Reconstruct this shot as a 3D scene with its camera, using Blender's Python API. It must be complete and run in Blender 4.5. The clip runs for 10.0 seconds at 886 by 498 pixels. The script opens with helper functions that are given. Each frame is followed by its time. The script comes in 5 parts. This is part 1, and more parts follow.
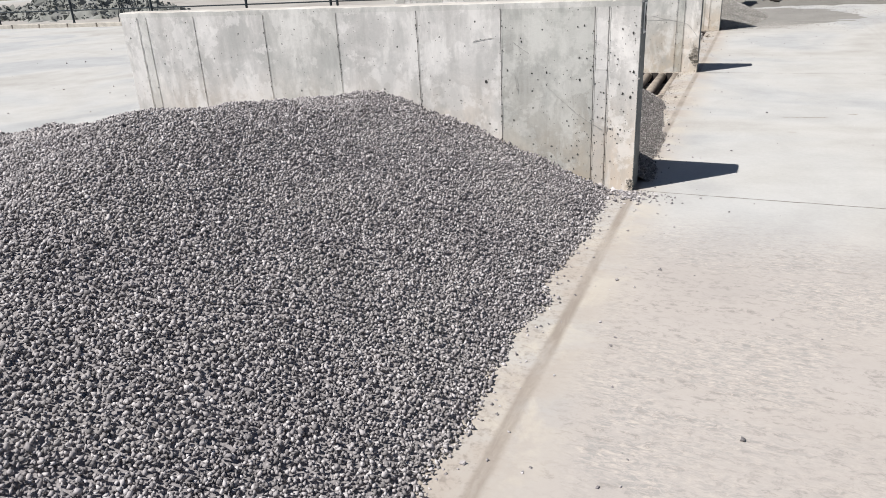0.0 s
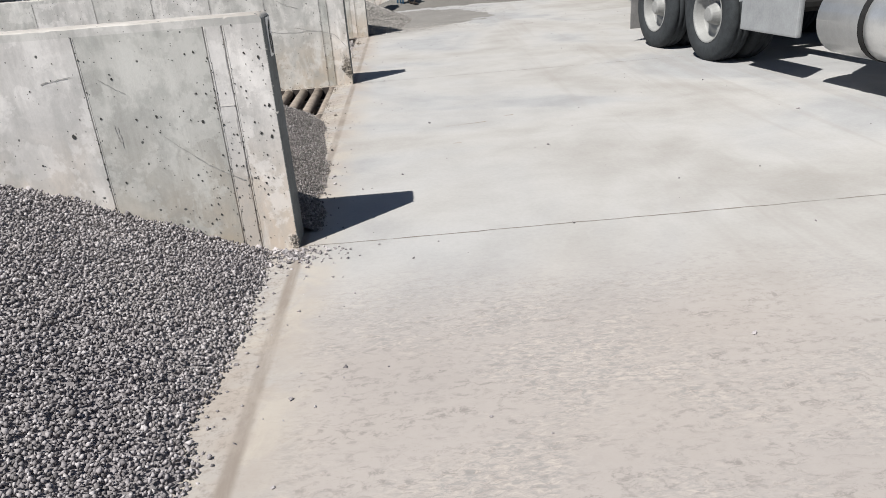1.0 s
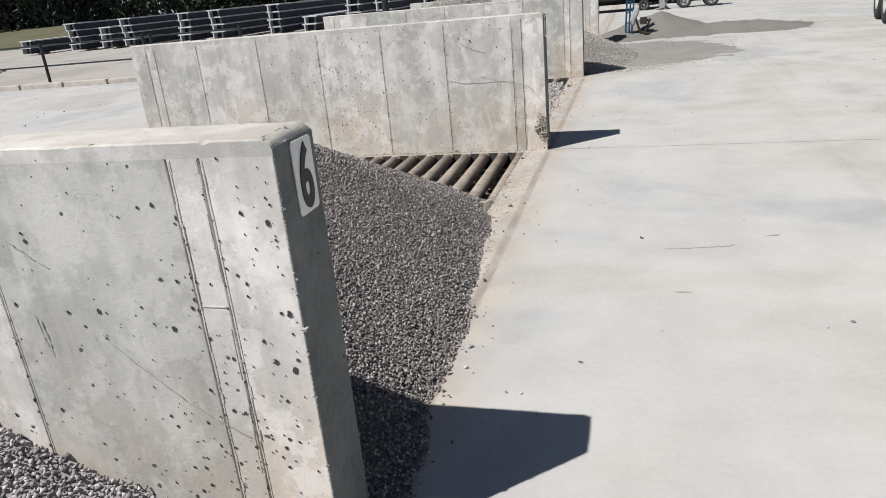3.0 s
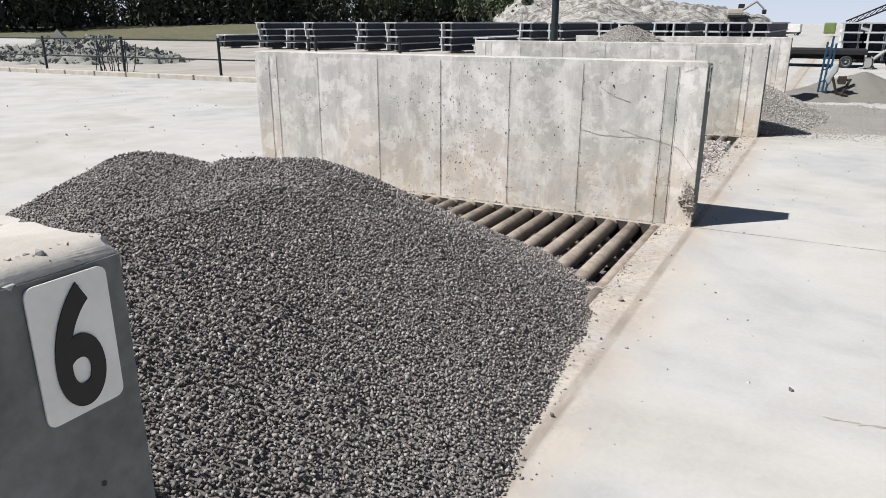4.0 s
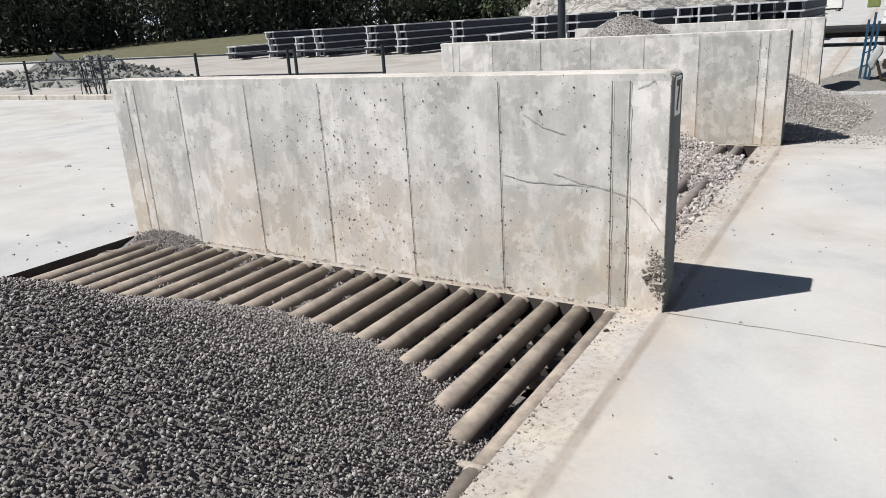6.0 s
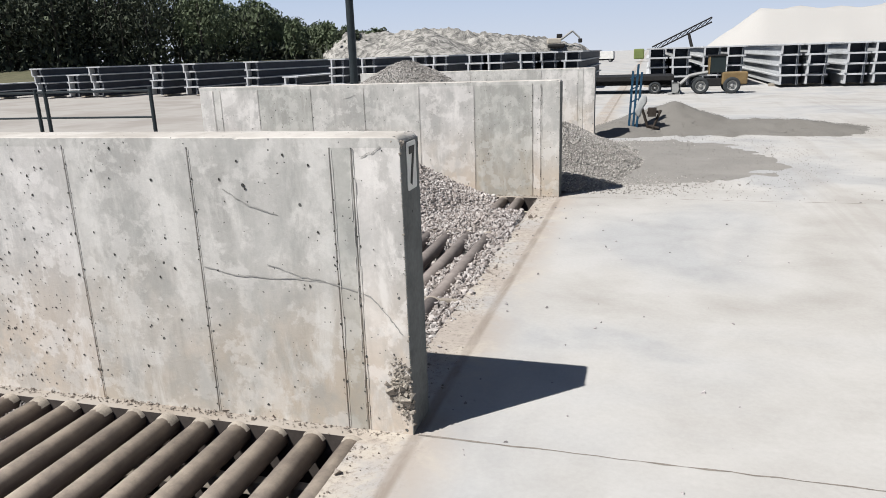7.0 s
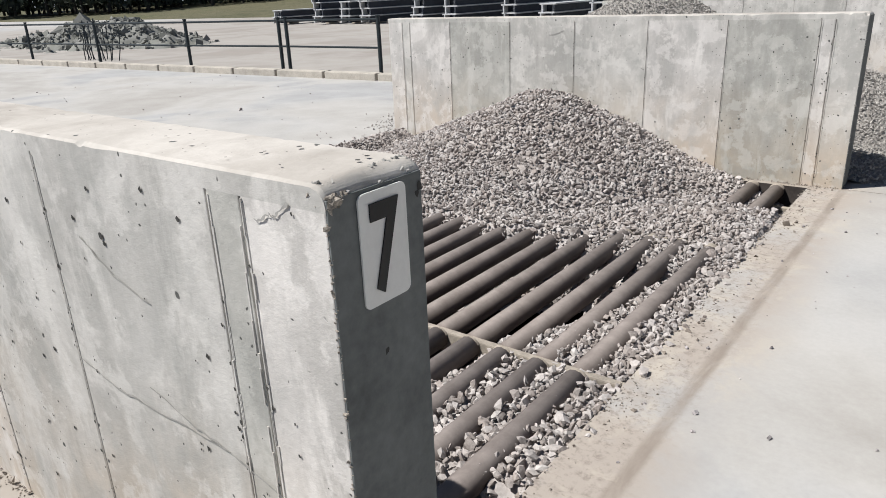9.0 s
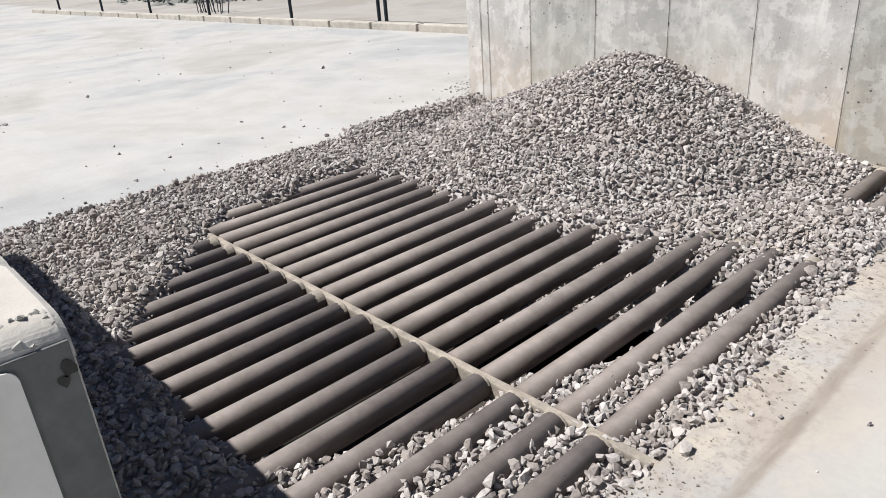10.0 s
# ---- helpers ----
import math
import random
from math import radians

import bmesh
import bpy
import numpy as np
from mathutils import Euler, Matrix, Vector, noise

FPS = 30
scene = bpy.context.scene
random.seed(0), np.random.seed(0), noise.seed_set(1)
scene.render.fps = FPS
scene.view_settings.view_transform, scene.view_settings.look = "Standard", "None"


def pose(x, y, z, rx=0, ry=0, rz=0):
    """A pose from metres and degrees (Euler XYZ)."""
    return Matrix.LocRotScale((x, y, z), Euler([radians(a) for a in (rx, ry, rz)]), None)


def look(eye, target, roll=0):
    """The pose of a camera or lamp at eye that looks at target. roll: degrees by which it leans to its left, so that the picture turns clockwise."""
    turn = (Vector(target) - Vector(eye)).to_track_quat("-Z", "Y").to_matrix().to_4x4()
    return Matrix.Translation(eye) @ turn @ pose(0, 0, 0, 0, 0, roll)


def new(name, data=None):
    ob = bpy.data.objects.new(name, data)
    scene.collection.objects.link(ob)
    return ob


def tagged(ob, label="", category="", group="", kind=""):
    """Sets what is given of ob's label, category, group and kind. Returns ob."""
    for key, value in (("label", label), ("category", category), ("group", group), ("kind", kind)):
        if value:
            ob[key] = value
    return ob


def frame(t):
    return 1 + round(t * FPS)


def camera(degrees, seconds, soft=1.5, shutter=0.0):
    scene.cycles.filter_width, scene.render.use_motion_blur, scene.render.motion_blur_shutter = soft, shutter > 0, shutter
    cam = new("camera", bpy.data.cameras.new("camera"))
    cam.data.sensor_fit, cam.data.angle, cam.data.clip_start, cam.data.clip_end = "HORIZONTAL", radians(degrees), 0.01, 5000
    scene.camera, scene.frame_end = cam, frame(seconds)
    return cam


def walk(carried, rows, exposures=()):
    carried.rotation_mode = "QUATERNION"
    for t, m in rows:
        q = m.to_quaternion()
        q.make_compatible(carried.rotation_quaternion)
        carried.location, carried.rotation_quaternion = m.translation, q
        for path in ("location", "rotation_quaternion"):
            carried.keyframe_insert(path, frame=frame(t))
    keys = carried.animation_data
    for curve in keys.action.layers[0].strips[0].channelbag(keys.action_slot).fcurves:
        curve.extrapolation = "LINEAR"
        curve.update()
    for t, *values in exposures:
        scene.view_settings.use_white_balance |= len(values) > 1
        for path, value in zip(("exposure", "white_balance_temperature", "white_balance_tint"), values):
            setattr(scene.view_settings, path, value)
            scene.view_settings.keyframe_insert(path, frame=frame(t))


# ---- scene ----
cam = camera(64.6, 10.0, soft=0.8)
PATH = [
    (0, (0.079, 0.04, 1.509), (-0.679, 1.727, 0.746), -3.1),
    (0.5, (0.036, 0.543, 1.483), (-0.459, 2.345, 0.769), -2.7),
    (1, (0.099, 1.105, 1.46), (0.152, 2.941, 0.668), -4.5),
    (1.5, (0.122, 1.654, 1.491), (0.002, 3.526, 0.799), -2.6),
    (2, (0.115, 2.216, 1.518), (-0.005, 4.114, 0.898), -0.8),
    (2.2, (0.145, 2.424, 1.494), (-0.049, 4.321, 0.892), -0.2),
    (3.3, (0.212, 3.602, 1.51), (-0.422, 5.357, 0.788), -4.5),
    (3.5, (0.217, 3.814, 1.482), (-0.499, 5.572, 0.852), -1.3),
    (4, (0.21, 4.331, 1.494), (-0.697, 6.005, 0.879), 0),
    (4.5, (0.254, 4.8, 1.486), (-0.347, 6.584, 0.812), -1.8),
    (5, (0.247, 5.352, 1.507), (-0.714, 6.992, 0.886), -1.8),
    (5.2, (0.231, 5.518, 1.477), (-0.692, 7.193, 0.89), 0.2),
    (6.3, (0.246, 6.637, 1.523), (-0.772, 8.242, 0.902), -4.5),
    (6.5, (0.249, 6.819, 1.521), (-0.632, 8.527, 0.966), -3.5),
    (7, (0.285, 7.34, 1.511), (-0.257, 9.19, 0.978), -1.9),
    (7.5, (0.316, 7.816, 1.524), (-0.467, 9.565, 0.95), -2.5),
    (8, (0.26, 8.281, 1.513), (-0.502, 10.007, 0.849), -3.1),
    (8.5, (0.255, 8.742, 1.475), (-0.688, 10.375, 0.808), -2.8),
    (9, (0.124, 9.141, 1.475), (-1.029, 10.621, 0.784), -2.4),
    (9.5, (0.069, 9.542, 1.489), (-1.054, 11.054, 0.816), -4.1),
    (10, (0.043, 9.885, 1.504), (-1.32, 11.106, 0.697), -4.2),
]
walk(cam, [(t, look(eye, target, roll)) for t, eye, target, roll in PATH],
     [(0.0, 0.54), (0.5, 0.50), (1.0, 0.36), (2.0, 0.35), (3.5, 0.41), (4.0, 0.54), (4.5, 0.50), (5.0, 0.55), (6.5, 0.52), (7.5, 0.45), (9.0, 0.42), (9.5, 0.46), (10.0, 0.58)])

# ---- light ----
SUN_EL = 54.0
TO_SUN = Vector((-0.65, -0.60, 1.22)).normalized()
world = bpy.data.worlds.new("sky")
world.use_nodes = True
scene.world = world
wn = world.node_tree.nodes
sky = wn.new("ShaderNodeTexSky")
sky.sky_type = 'NISHITA'
sky.sun_disc = False
sky.sun_elevation = radians(SUN_EL)
sky.sun_rotation = radians(227.3)
sky.air_density, sky.dust_density, sky.ozone_density = 0.6, 0.1, 1.0
wn["Background"].inputs["Strength"].default_value = 0.05
world.node_tree.links.new(sky.outputs["Color"], wn["Background"].inputs["Color"])
sun_data = bpy.data.lights.new("sun", "SUN")
sun_data.energy, sun_data.angle, sun_data.color = 5.0, radians(0.53), (1.0, 0.980, 0.945)
sun = new("sun", sun_data)
sun.matrix_world = look(TO_SUN * 60, (0, 0, 0))
scene.view_settings.exposure = 0.45

# ---- measures of the place ----
END_X, BACK_X = -0.585, -4.885         # wall ends at the apron and at the back yard
WALL_H, WALL_T = 1.228, 0.212
WALL_Y = {6: 4.69, 7: 9.788, 8: 14.812, 9: 19.87}
PIT_X0, PIT_X1 = -4.80, -0.80         # the grated pit inside each bay
PIPE_R, PIPE_STEP, PIPE_X = 0.054, 0.178, -0.824    # the first pipe lies half under the apron's edge


# ---- materials ----
def material(name, build, rough=0.9, metal=0.0):
    m = bpy.data.materials.new(name)
    m.use_nodes = True
    t = m.node_tree
    b = t.nodes["Principled BSDF"]
    b.inputs["Roughness"].default_value = rough
    b.inputs["Metallic"].default_value = metal
    b.inputs["Specular IOR Level"].default_value = 0.3
    build(t, b)
    return m


def coords(t, scale=(1, 1, 1)):
    """World-sized coordinates: the object's own, scaled."""
    g = t.nodes.new("ShaderNodeNewGeometry")
    mp = t.nodes.new("ShaderNodeMapping")
    mp.inputs["Scale"].default_value = scale
    t.links.new(g.outputs["Position"], mp.inputs["Vector"])
    return mp.outputs["Vector"]


def noise_tex(t, vec, scale, detail=4.0, rough=0.6, distort=0.0):
    n = t.nodes.new("ShaderNodeTexNoise")
    n.inputs["Scale"].default_value = scale
    n.inputs["Detail"].default_value = detail
    n.inputs["Roughness"].default_value = rough
    n.inputs["Distortion"].default_value = distort
    t.links.new(vec, n.inputs["Vector"])
    return n.outputs["Fac"]


def ramp(t, fac, stops):
    r = t.nodes.new("ShaderNodeValToRGB")
    while len(r.color_ramp.elements) < len(stops):
        r.color_ramp.elements.new(0.5)
    for e, (p, c) in zip(r.color_ramp.elements, stops):
        e.position = p
        e.color = (*c, 1) if len(c) == 3 else c
    t.links.new(fac, r.inputs["Fac"])
    return r.outputs["Color"]


def grey(v):
    return (v, v, v)


def mix(t, fac, a, b, how='MIX'):
    n = t.nodes.new("ShaderNodeMix")
    n.data_type = 'RGBA'
    n.blend_type = how
    for k, v in ((0, fac), (6, a), (7, b)):
        if isinstance(v, (int, float)):
            n.inputs[k].default_value = v
        elif isinstance(v, tuple):
            n.inputs[k].default_value = (*v, 1)
        else:
            t.links.new(v, n.inputs[k])
    return n.outputs[2]


def bump(t, b, height, strength=0.4, dist=0.01):
    n = t.nodes.new("ShaderNodeBump")
    n.inputs["Strength"].default_value = strength
    n.inputs["Distance"].default_value = dist
    t.links.new(height, n.inputs["Height"])
    t.links.new(n.outputs["Normal"], b.inputs["Normal"])


def set_colour(t, b, c):
    t.links.new(c, b.inputs["Base Color"])


def plain(name, colour, rough=0.6, metal=0.0, vary=0.15, scale=6.0, relief=0.1):
    """A painted, metal or cast surface with soft mottling and grime."""
    def build(t, b):
        v = coords(t)
        n1 = noise_tex(t, v, scale, 6)
        n2 = noise_tex(t, v, scale * 9, 4)
        dark = tuple(c * (1 - vary * 1.6) for c in colour)
        light = tuple(min(1, c * (1 + vary)) for c in colour)
        c = ramp(t, n1, [(0.3, dark), (0.7, light)])
        c = mix(t, 0.35, c, ramp(t, n2, [(0.3, dark), (0.7, light)]))
        set_colour(t, b, c)
        bump(t, b, n2, relief, 0.004)
    return material(name, build, rough, metal)


def build_yard(t, b):
    v = coords(t)
    big = noise_tex(t, v, 0.35, 5, 0.55, 0.6)
    mid = noise_tex(t, v, 1.7, 6, 0.65, 0.3)
    fine = noise_tex(t, v, 38, 5, 0.7)
    sweep = noise_tex(t, coords(t, (1.0, 6.5, 1)), 1.6, 6, 0.72, 0.8)
    c = ramp(t, big, [(0.38, (0.345, 0.325, 0.298)), (0.47, (0.425, 0.409, 0.386)), (0.53, (0.402, 0.394, 0.383)), (0.58, (0.328, 0.331, 0.334))])
    c = mix(t, 0.30, c, ramp(t, mid, [(0.36, (0.275, 0.262, 0.246)), (0.60, (0.44, 0.428, 0.412))]))
    c = mix(t, 0.10, c, ramp(t, fine, [(0.3, grey(0.18)), (0.7, grey(0.52))]))
    # dried mud scuffed over the slab before the first cross joint, and dust trodden along the strip by the grates
    g = t.nodes.new("ShaderNodeNewGeometry")
    sep = t.nodes.new("ShaderNodeSeparateXYZ")
    t.links.new(g.outputs["Position"], sep.inputs[0])

    def band(axis, lo0, lo1, hi0, hi1):
        out = None
        for p, q in ((lo0, lo1), (hi1, hi0)):
            m = t.nodes.new("ShaderNodeMapRange")
            m.inputs[1].default_value, m.inputs[2].default_value = p, q
            m.interpolation_type = 'SMOOTHSTEP'
            t.links.new(sep.outputs[axis], m.inputs[0])
            if out is None:
                out = m.outputs[0]
            else:
                k = t.nodes.new("ShaderNodeMath")
                k.operation = 'MULTIPLY'
                t.links.new(out, k.inputs[0])
                t.links.new(m.outputs[0], k.inputs[1])
                out = k.outputs[0]
        return out

    def times(a, k):
        m = t.nodes.new("ShaderNodeMath")
        m.operation = 'MULTIPLY'
        for i, z in enumerate((a, k)):
            if isinstance(z, (int, float)):
                m.inputs[i].default_value = z
            else:
                t.links.new(z, m.inputs[i])
        return m.outputs[0]
    mud = times(band("X", -0.6, -0.3, 1.2, 3.0), band("Y", -3.0, 0.0, 3.4, 4.6))
    c = mix(t, times(mud, 0.65), c, (0.355, 0.308, 0.276))
    flecks = noise_tex(t, coords(t, (1.0, 1.7, 1)), 17.0, 8, 0.78, 0.5)
    scuff = times(ramp(t, sweep, [(0.42, grey(0.15)), (0.60, grey(1.0))]), ramp(t, flecks, [(0.50, grey(0.0)), (0.60, grey(0.8))]))
    c = mix(t, times(mud, scuff), c, (0.215, 0.196, 0.182))
    worn = ramp(t, noise_tex(t, coords(t, (1.0, 1.6, 1)), 1.1, 4, 0.6, 0.7), [(0.42, grey(0.0)), (0.56, grey(1.0))])
    ripple = noise_tex(t, coords(t, (1.0, 2.6, 1)), 24.0, 6, 0.75, 0.9)
    c = mix(t, times(times(mud, worn), ramp(t, ripple, [(0.50, grey(0.0)), (0.58, grey(0.75))])), c, (0.26, 0.25, 0.238))
    c = mix(t, times(times(mud, worn), ramp(t, ripple, [(0.38, grey(0.75)), (0.46, grey(0.0))])), c, (0.47, 0.415, 0.365))
    # dust banked on the ledge at the foot of the walls
    for wy in (WALL_Y[7], WALL_Y[8]):
        ledge = times(band("X", -4.95, -4.85, -0.75, -0.60), band("Y", wy - 0.12, wy - 0.09, wy, wy + 0.03))
        c = mix(t, times(ledge, ramp(t, mid, [(0.35, grey(0.6)), (0.6, grey(0.95))])), c, (0.275, 0.236, 0.196))
    # bare earth behind the kerb
    c = mix(t, times(times(band("X", -60, -50, -7.0, -4.5), band("Y", 18.8, 19.4, 58, 62)), ramp(t, big, [(0.40, grey(0.35)), (0.60, grey(0.8))])), c, (0.262, 0.232, 0.202))
    strip = band("X", -0.90, -0.80, -0.60, -0.25)
    dusty = ramp(t, mid, [(0.40, grey(0.25)), (0.56, grey(0.9))])
    c = mix(t, times(strip, dusty), c, (0.340, 0.296, 0.256))
    c = mix(t, times(strip, ramp(t, noise_tex(t, v, 3.1, 6, 0.7, 0.6), [(0.50, grey(0.0)), (0.62, grey(0.7))])), c, (0.44, 0.395, 0.335))
    crumbs = ramp(t, noise_tex(t, v, 26, 8, 0.8, 0.3), [(0.50, grey(0.0)), (0.62, grey(0.7))])
    c = mix(t, times(band("X", -0.85, -0.80, -0.68, -0.45), crumbs), c, (0.20, 0.17, 0.148))
    seam = ramp(t, noise_tex(t, coords(t, (6, 1.4, 1)), 1.6, 6, 0.7, 0.4), [(0.36, grey(0.35)), (0.60, grey(0.95))])
    c = mix(t, times(band("X", -0.61, -0.585, -0.56, -0.53), seam), c, (0.235, 0.20, 0.170))
    tracks = ramp(t, noise_tex(t, coords(t, (3.2, 0.16, 1)), 1.0, 4, 0.6, 0.5), [(0.55, grey(0.0)), (0.66, grey(0.30))])
    c = mix(t, times(band("X", 1.0, 2.0, 9.0, 14.0), tracks), c, (0.30, 0.275, 0.25))
    set_colour(t, b, c)
    h = mix(t, 0.5, fine, mid)
    bump(t, b, h, 0.25, 0.006)


def build_wall(t, b):
    info = t.nodes.new("ShaderNodeObjectInfo")
    v = coords(t)
    streak = noise_tex(t, coords(t, (7, 7, 0.55)), 1.0, 5, 0.6, 0.4)
    blot = noise_tex(t, v, 2.6, 6, 0.65, 0.5)
    fine = noise_tex(t, v, 55, 5, 0.7)
    wide = noise_tex(t, v, 0.8, 4, 0.55, 0.6)
    c = ramp(t, wide, [(0.40, (0.40, 0.388, 0.364)), (0.60, (0.55, 0.531, 0.502))])
    c = mix(t, 0.46, c, ramp(t, blot, [(0.40, (0.27, 0.264, 0.25)), (0.48, (0.42, 0.408, 0.388)), (0.54, (0.52, 0.504, 0.48)), (0.60, (0.76, 0.738, 0.705))]))
    c = mix(t, 0.30, c, ramp(t, streak, [(0.41, (0.33, 0.32, 0.30)), (0.59, (0.64, 0.62, 0.59))]))
    c = mix(t, 0.10, c, ramp(t, fine, [(0.3, grey(0.22)), (0.7, grey(0.66))]))
    # tan dust splashed up from the bins
    sepz = t.nodes.new("ShaderNodeSeparateXYZ")
    t.links.new(v, sepz.inputs[0])
    low = t.nodes.new("ShaderNodeMapRange")
    low.inputs[1].default_value, low.inputs[2].default_value = 0.78, 0.10
    t.links.new(sepz.outputs["Z"], low.inputs[0])
    splash = t.nodes.new("ShaderNodeMath")
    splash.operation = 'MULTIPLY'
    t.links.new(low.outputs[0], splash.inputs[0])
    t.links.new(ramp(t, noise_tex(t, v, 1.1, 5, 0.6, 0.4), [(0.34, grey(0.10)), (0.52, grey(0.85))]), splash.inputs[1])
    c = mix(t, splash.outputs[0], c, (0.50, 0.42, 0.335))
    # tan dust lying on what faces up
    g = t.nodes.new("ShaderNodeNewGeometry")
    nz = t.nodes.new("ShaderNodeSeparateXYZ")
    t.links.new(g.outputs["Normal"], nz.inputs[0])
    flat = t.nodes.new("ShaderNodeMapRange")
    flat.inputs[1].default_value, flat.inputs[2].default_value, flat.inputs[4].default_value = 0.6, 0.95, 0.75
    t.links.new(nz.outputs["Z"], flat.inputs[0])
    # pale lime smears, brushed up and down
    smear = ramp(t, noise_tex(t, coords(t, (3.2, 3.2, 1.0)), 1.9, 8, 0.66, 0.25), [(0.54, grey(0.0)), (0.63, grey(0.62))])
    c = mix(t, smear, c, (0.64, 0.622, 0.592))
    damp = ramp(t, noise_tex(t, coords(t, (1.5, 1.5, 0.9)), 1.7, 6, 0.66, 0.3), [(0.54, grey(0.0)), (0.64, grey(0.45))])
    c = mix(t, damp, c, (0.315, 0.315, 0.300))
    # lime bloom in ragged patches, a hand wide and smaller
    bloom = ramp(t, noise_tex(t, v, 5.0, 9, 0.66, 0.1), [(0.51, grey(0.0)), (0.555, grey(0.46))])
    c = mix(t, bloom, c, (0.66, 0.642, 0.615))
    dull = ramp(t, noise_tex(t, coords(t, (1.2, 1.2, 0.8)), 3.6, 9, 0.64, 0.1), [(0.52, grey(0.0)), (0.61, grey(0.42))])
    c = mix(t, dull, c, (0.36, 0.356, 0.340))
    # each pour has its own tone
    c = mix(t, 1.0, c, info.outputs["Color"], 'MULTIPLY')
    # bug holes left by air in the cast: few large, many small, their shade painted dark
    jitter = t.nodes.new("ShaderNodeTexNoise")
    jitter.inputs["Scale"].default_value = 60
    t.links.new(v, jitter.inputs["Vector"])
    moved = mix(t, 0.012, v, jitter.outputs["Color"], 'ADD')
    hole = None
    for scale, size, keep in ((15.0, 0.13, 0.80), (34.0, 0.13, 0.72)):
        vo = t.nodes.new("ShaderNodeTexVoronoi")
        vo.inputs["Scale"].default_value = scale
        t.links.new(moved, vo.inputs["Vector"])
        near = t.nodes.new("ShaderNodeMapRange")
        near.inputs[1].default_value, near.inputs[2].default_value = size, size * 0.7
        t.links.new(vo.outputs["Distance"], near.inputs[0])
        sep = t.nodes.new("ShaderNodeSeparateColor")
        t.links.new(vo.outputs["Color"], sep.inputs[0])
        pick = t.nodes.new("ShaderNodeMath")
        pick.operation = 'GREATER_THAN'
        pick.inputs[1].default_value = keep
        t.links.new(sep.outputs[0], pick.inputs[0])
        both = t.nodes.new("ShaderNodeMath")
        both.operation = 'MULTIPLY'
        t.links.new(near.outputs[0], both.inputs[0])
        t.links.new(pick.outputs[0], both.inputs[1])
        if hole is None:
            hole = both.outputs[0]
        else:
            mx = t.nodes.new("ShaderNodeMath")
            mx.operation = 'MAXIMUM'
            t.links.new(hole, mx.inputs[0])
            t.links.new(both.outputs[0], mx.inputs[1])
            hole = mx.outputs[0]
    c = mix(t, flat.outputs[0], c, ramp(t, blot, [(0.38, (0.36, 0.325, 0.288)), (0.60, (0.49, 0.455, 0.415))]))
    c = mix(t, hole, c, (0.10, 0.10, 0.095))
    set_colour(t, b, c)
    inv = t.nodes.new("ShaderNodeMath")
    inv.operation = 'MULTIPLY_ADD'
    inv.inputs[1].default_value = -1.5
    t.links.new(hole, inv.inputs[0])
    t.links.new(fine, inv.inputs[2])
    bump(t, b, inv.outputs[0], 0.28, 0.006)


def stones(name, stops, dust=(0.45, 0.43, 0.40), dust_amount=0.25):
    """Loose stone: each piece takes its own tone, with dust on it."""
    def build(t, b):
        g = t.nodes.new("ShaderNodeNewGeometry")
        v = coords(t)
        c = ramp(t, g.outputs["Random Per Island"], stops)
        n = noise_tex(t, v, 70, 4, 0.7)
        patch = noise_tex(t, v, 1.6, 4, 0.6, 0.4)
        c = mix(t, 0.35, c, ramp(t, n, [(0.3, tuple(x * 0.5 for x in stops[0][1])), (0.7, stops[-1][1])]))
        f = ramp(t, patch, [(0.40, grey(0.0)), (0.72, grey(dust_amount * 2))])
        c = mix(t, f, c, dust)
        set_colour(t, b, c)
        bump(t, b, n, 0.3, 0.004)
    return material(name, build, 0.92)


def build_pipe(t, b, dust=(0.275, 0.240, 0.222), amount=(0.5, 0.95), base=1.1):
    """Brown steel with dust settled along its top; the sides' shade is put into the dark base."""
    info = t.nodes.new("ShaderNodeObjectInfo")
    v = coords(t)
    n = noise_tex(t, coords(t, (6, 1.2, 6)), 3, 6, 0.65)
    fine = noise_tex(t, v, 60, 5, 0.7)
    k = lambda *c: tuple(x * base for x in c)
    # base tones kept dark: they carry the shade of the pipes' sides
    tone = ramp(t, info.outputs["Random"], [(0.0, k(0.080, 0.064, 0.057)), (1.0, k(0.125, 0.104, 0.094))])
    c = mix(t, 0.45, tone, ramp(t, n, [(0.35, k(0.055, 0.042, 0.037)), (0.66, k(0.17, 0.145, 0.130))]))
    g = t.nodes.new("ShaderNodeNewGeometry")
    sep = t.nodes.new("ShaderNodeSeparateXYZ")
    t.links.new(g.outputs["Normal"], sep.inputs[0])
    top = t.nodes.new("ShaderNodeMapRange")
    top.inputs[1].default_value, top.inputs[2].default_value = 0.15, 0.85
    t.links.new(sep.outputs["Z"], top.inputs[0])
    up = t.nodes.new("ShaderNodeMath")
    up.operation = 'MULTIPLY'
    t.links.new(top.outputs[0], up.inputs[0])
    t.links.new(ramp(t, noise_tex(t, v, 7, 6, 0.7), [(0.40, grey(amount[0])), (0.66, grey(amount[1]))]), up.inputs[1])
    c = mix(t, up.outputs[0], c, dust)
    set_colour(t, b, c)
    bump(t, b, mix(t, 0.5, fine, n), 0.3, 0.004)


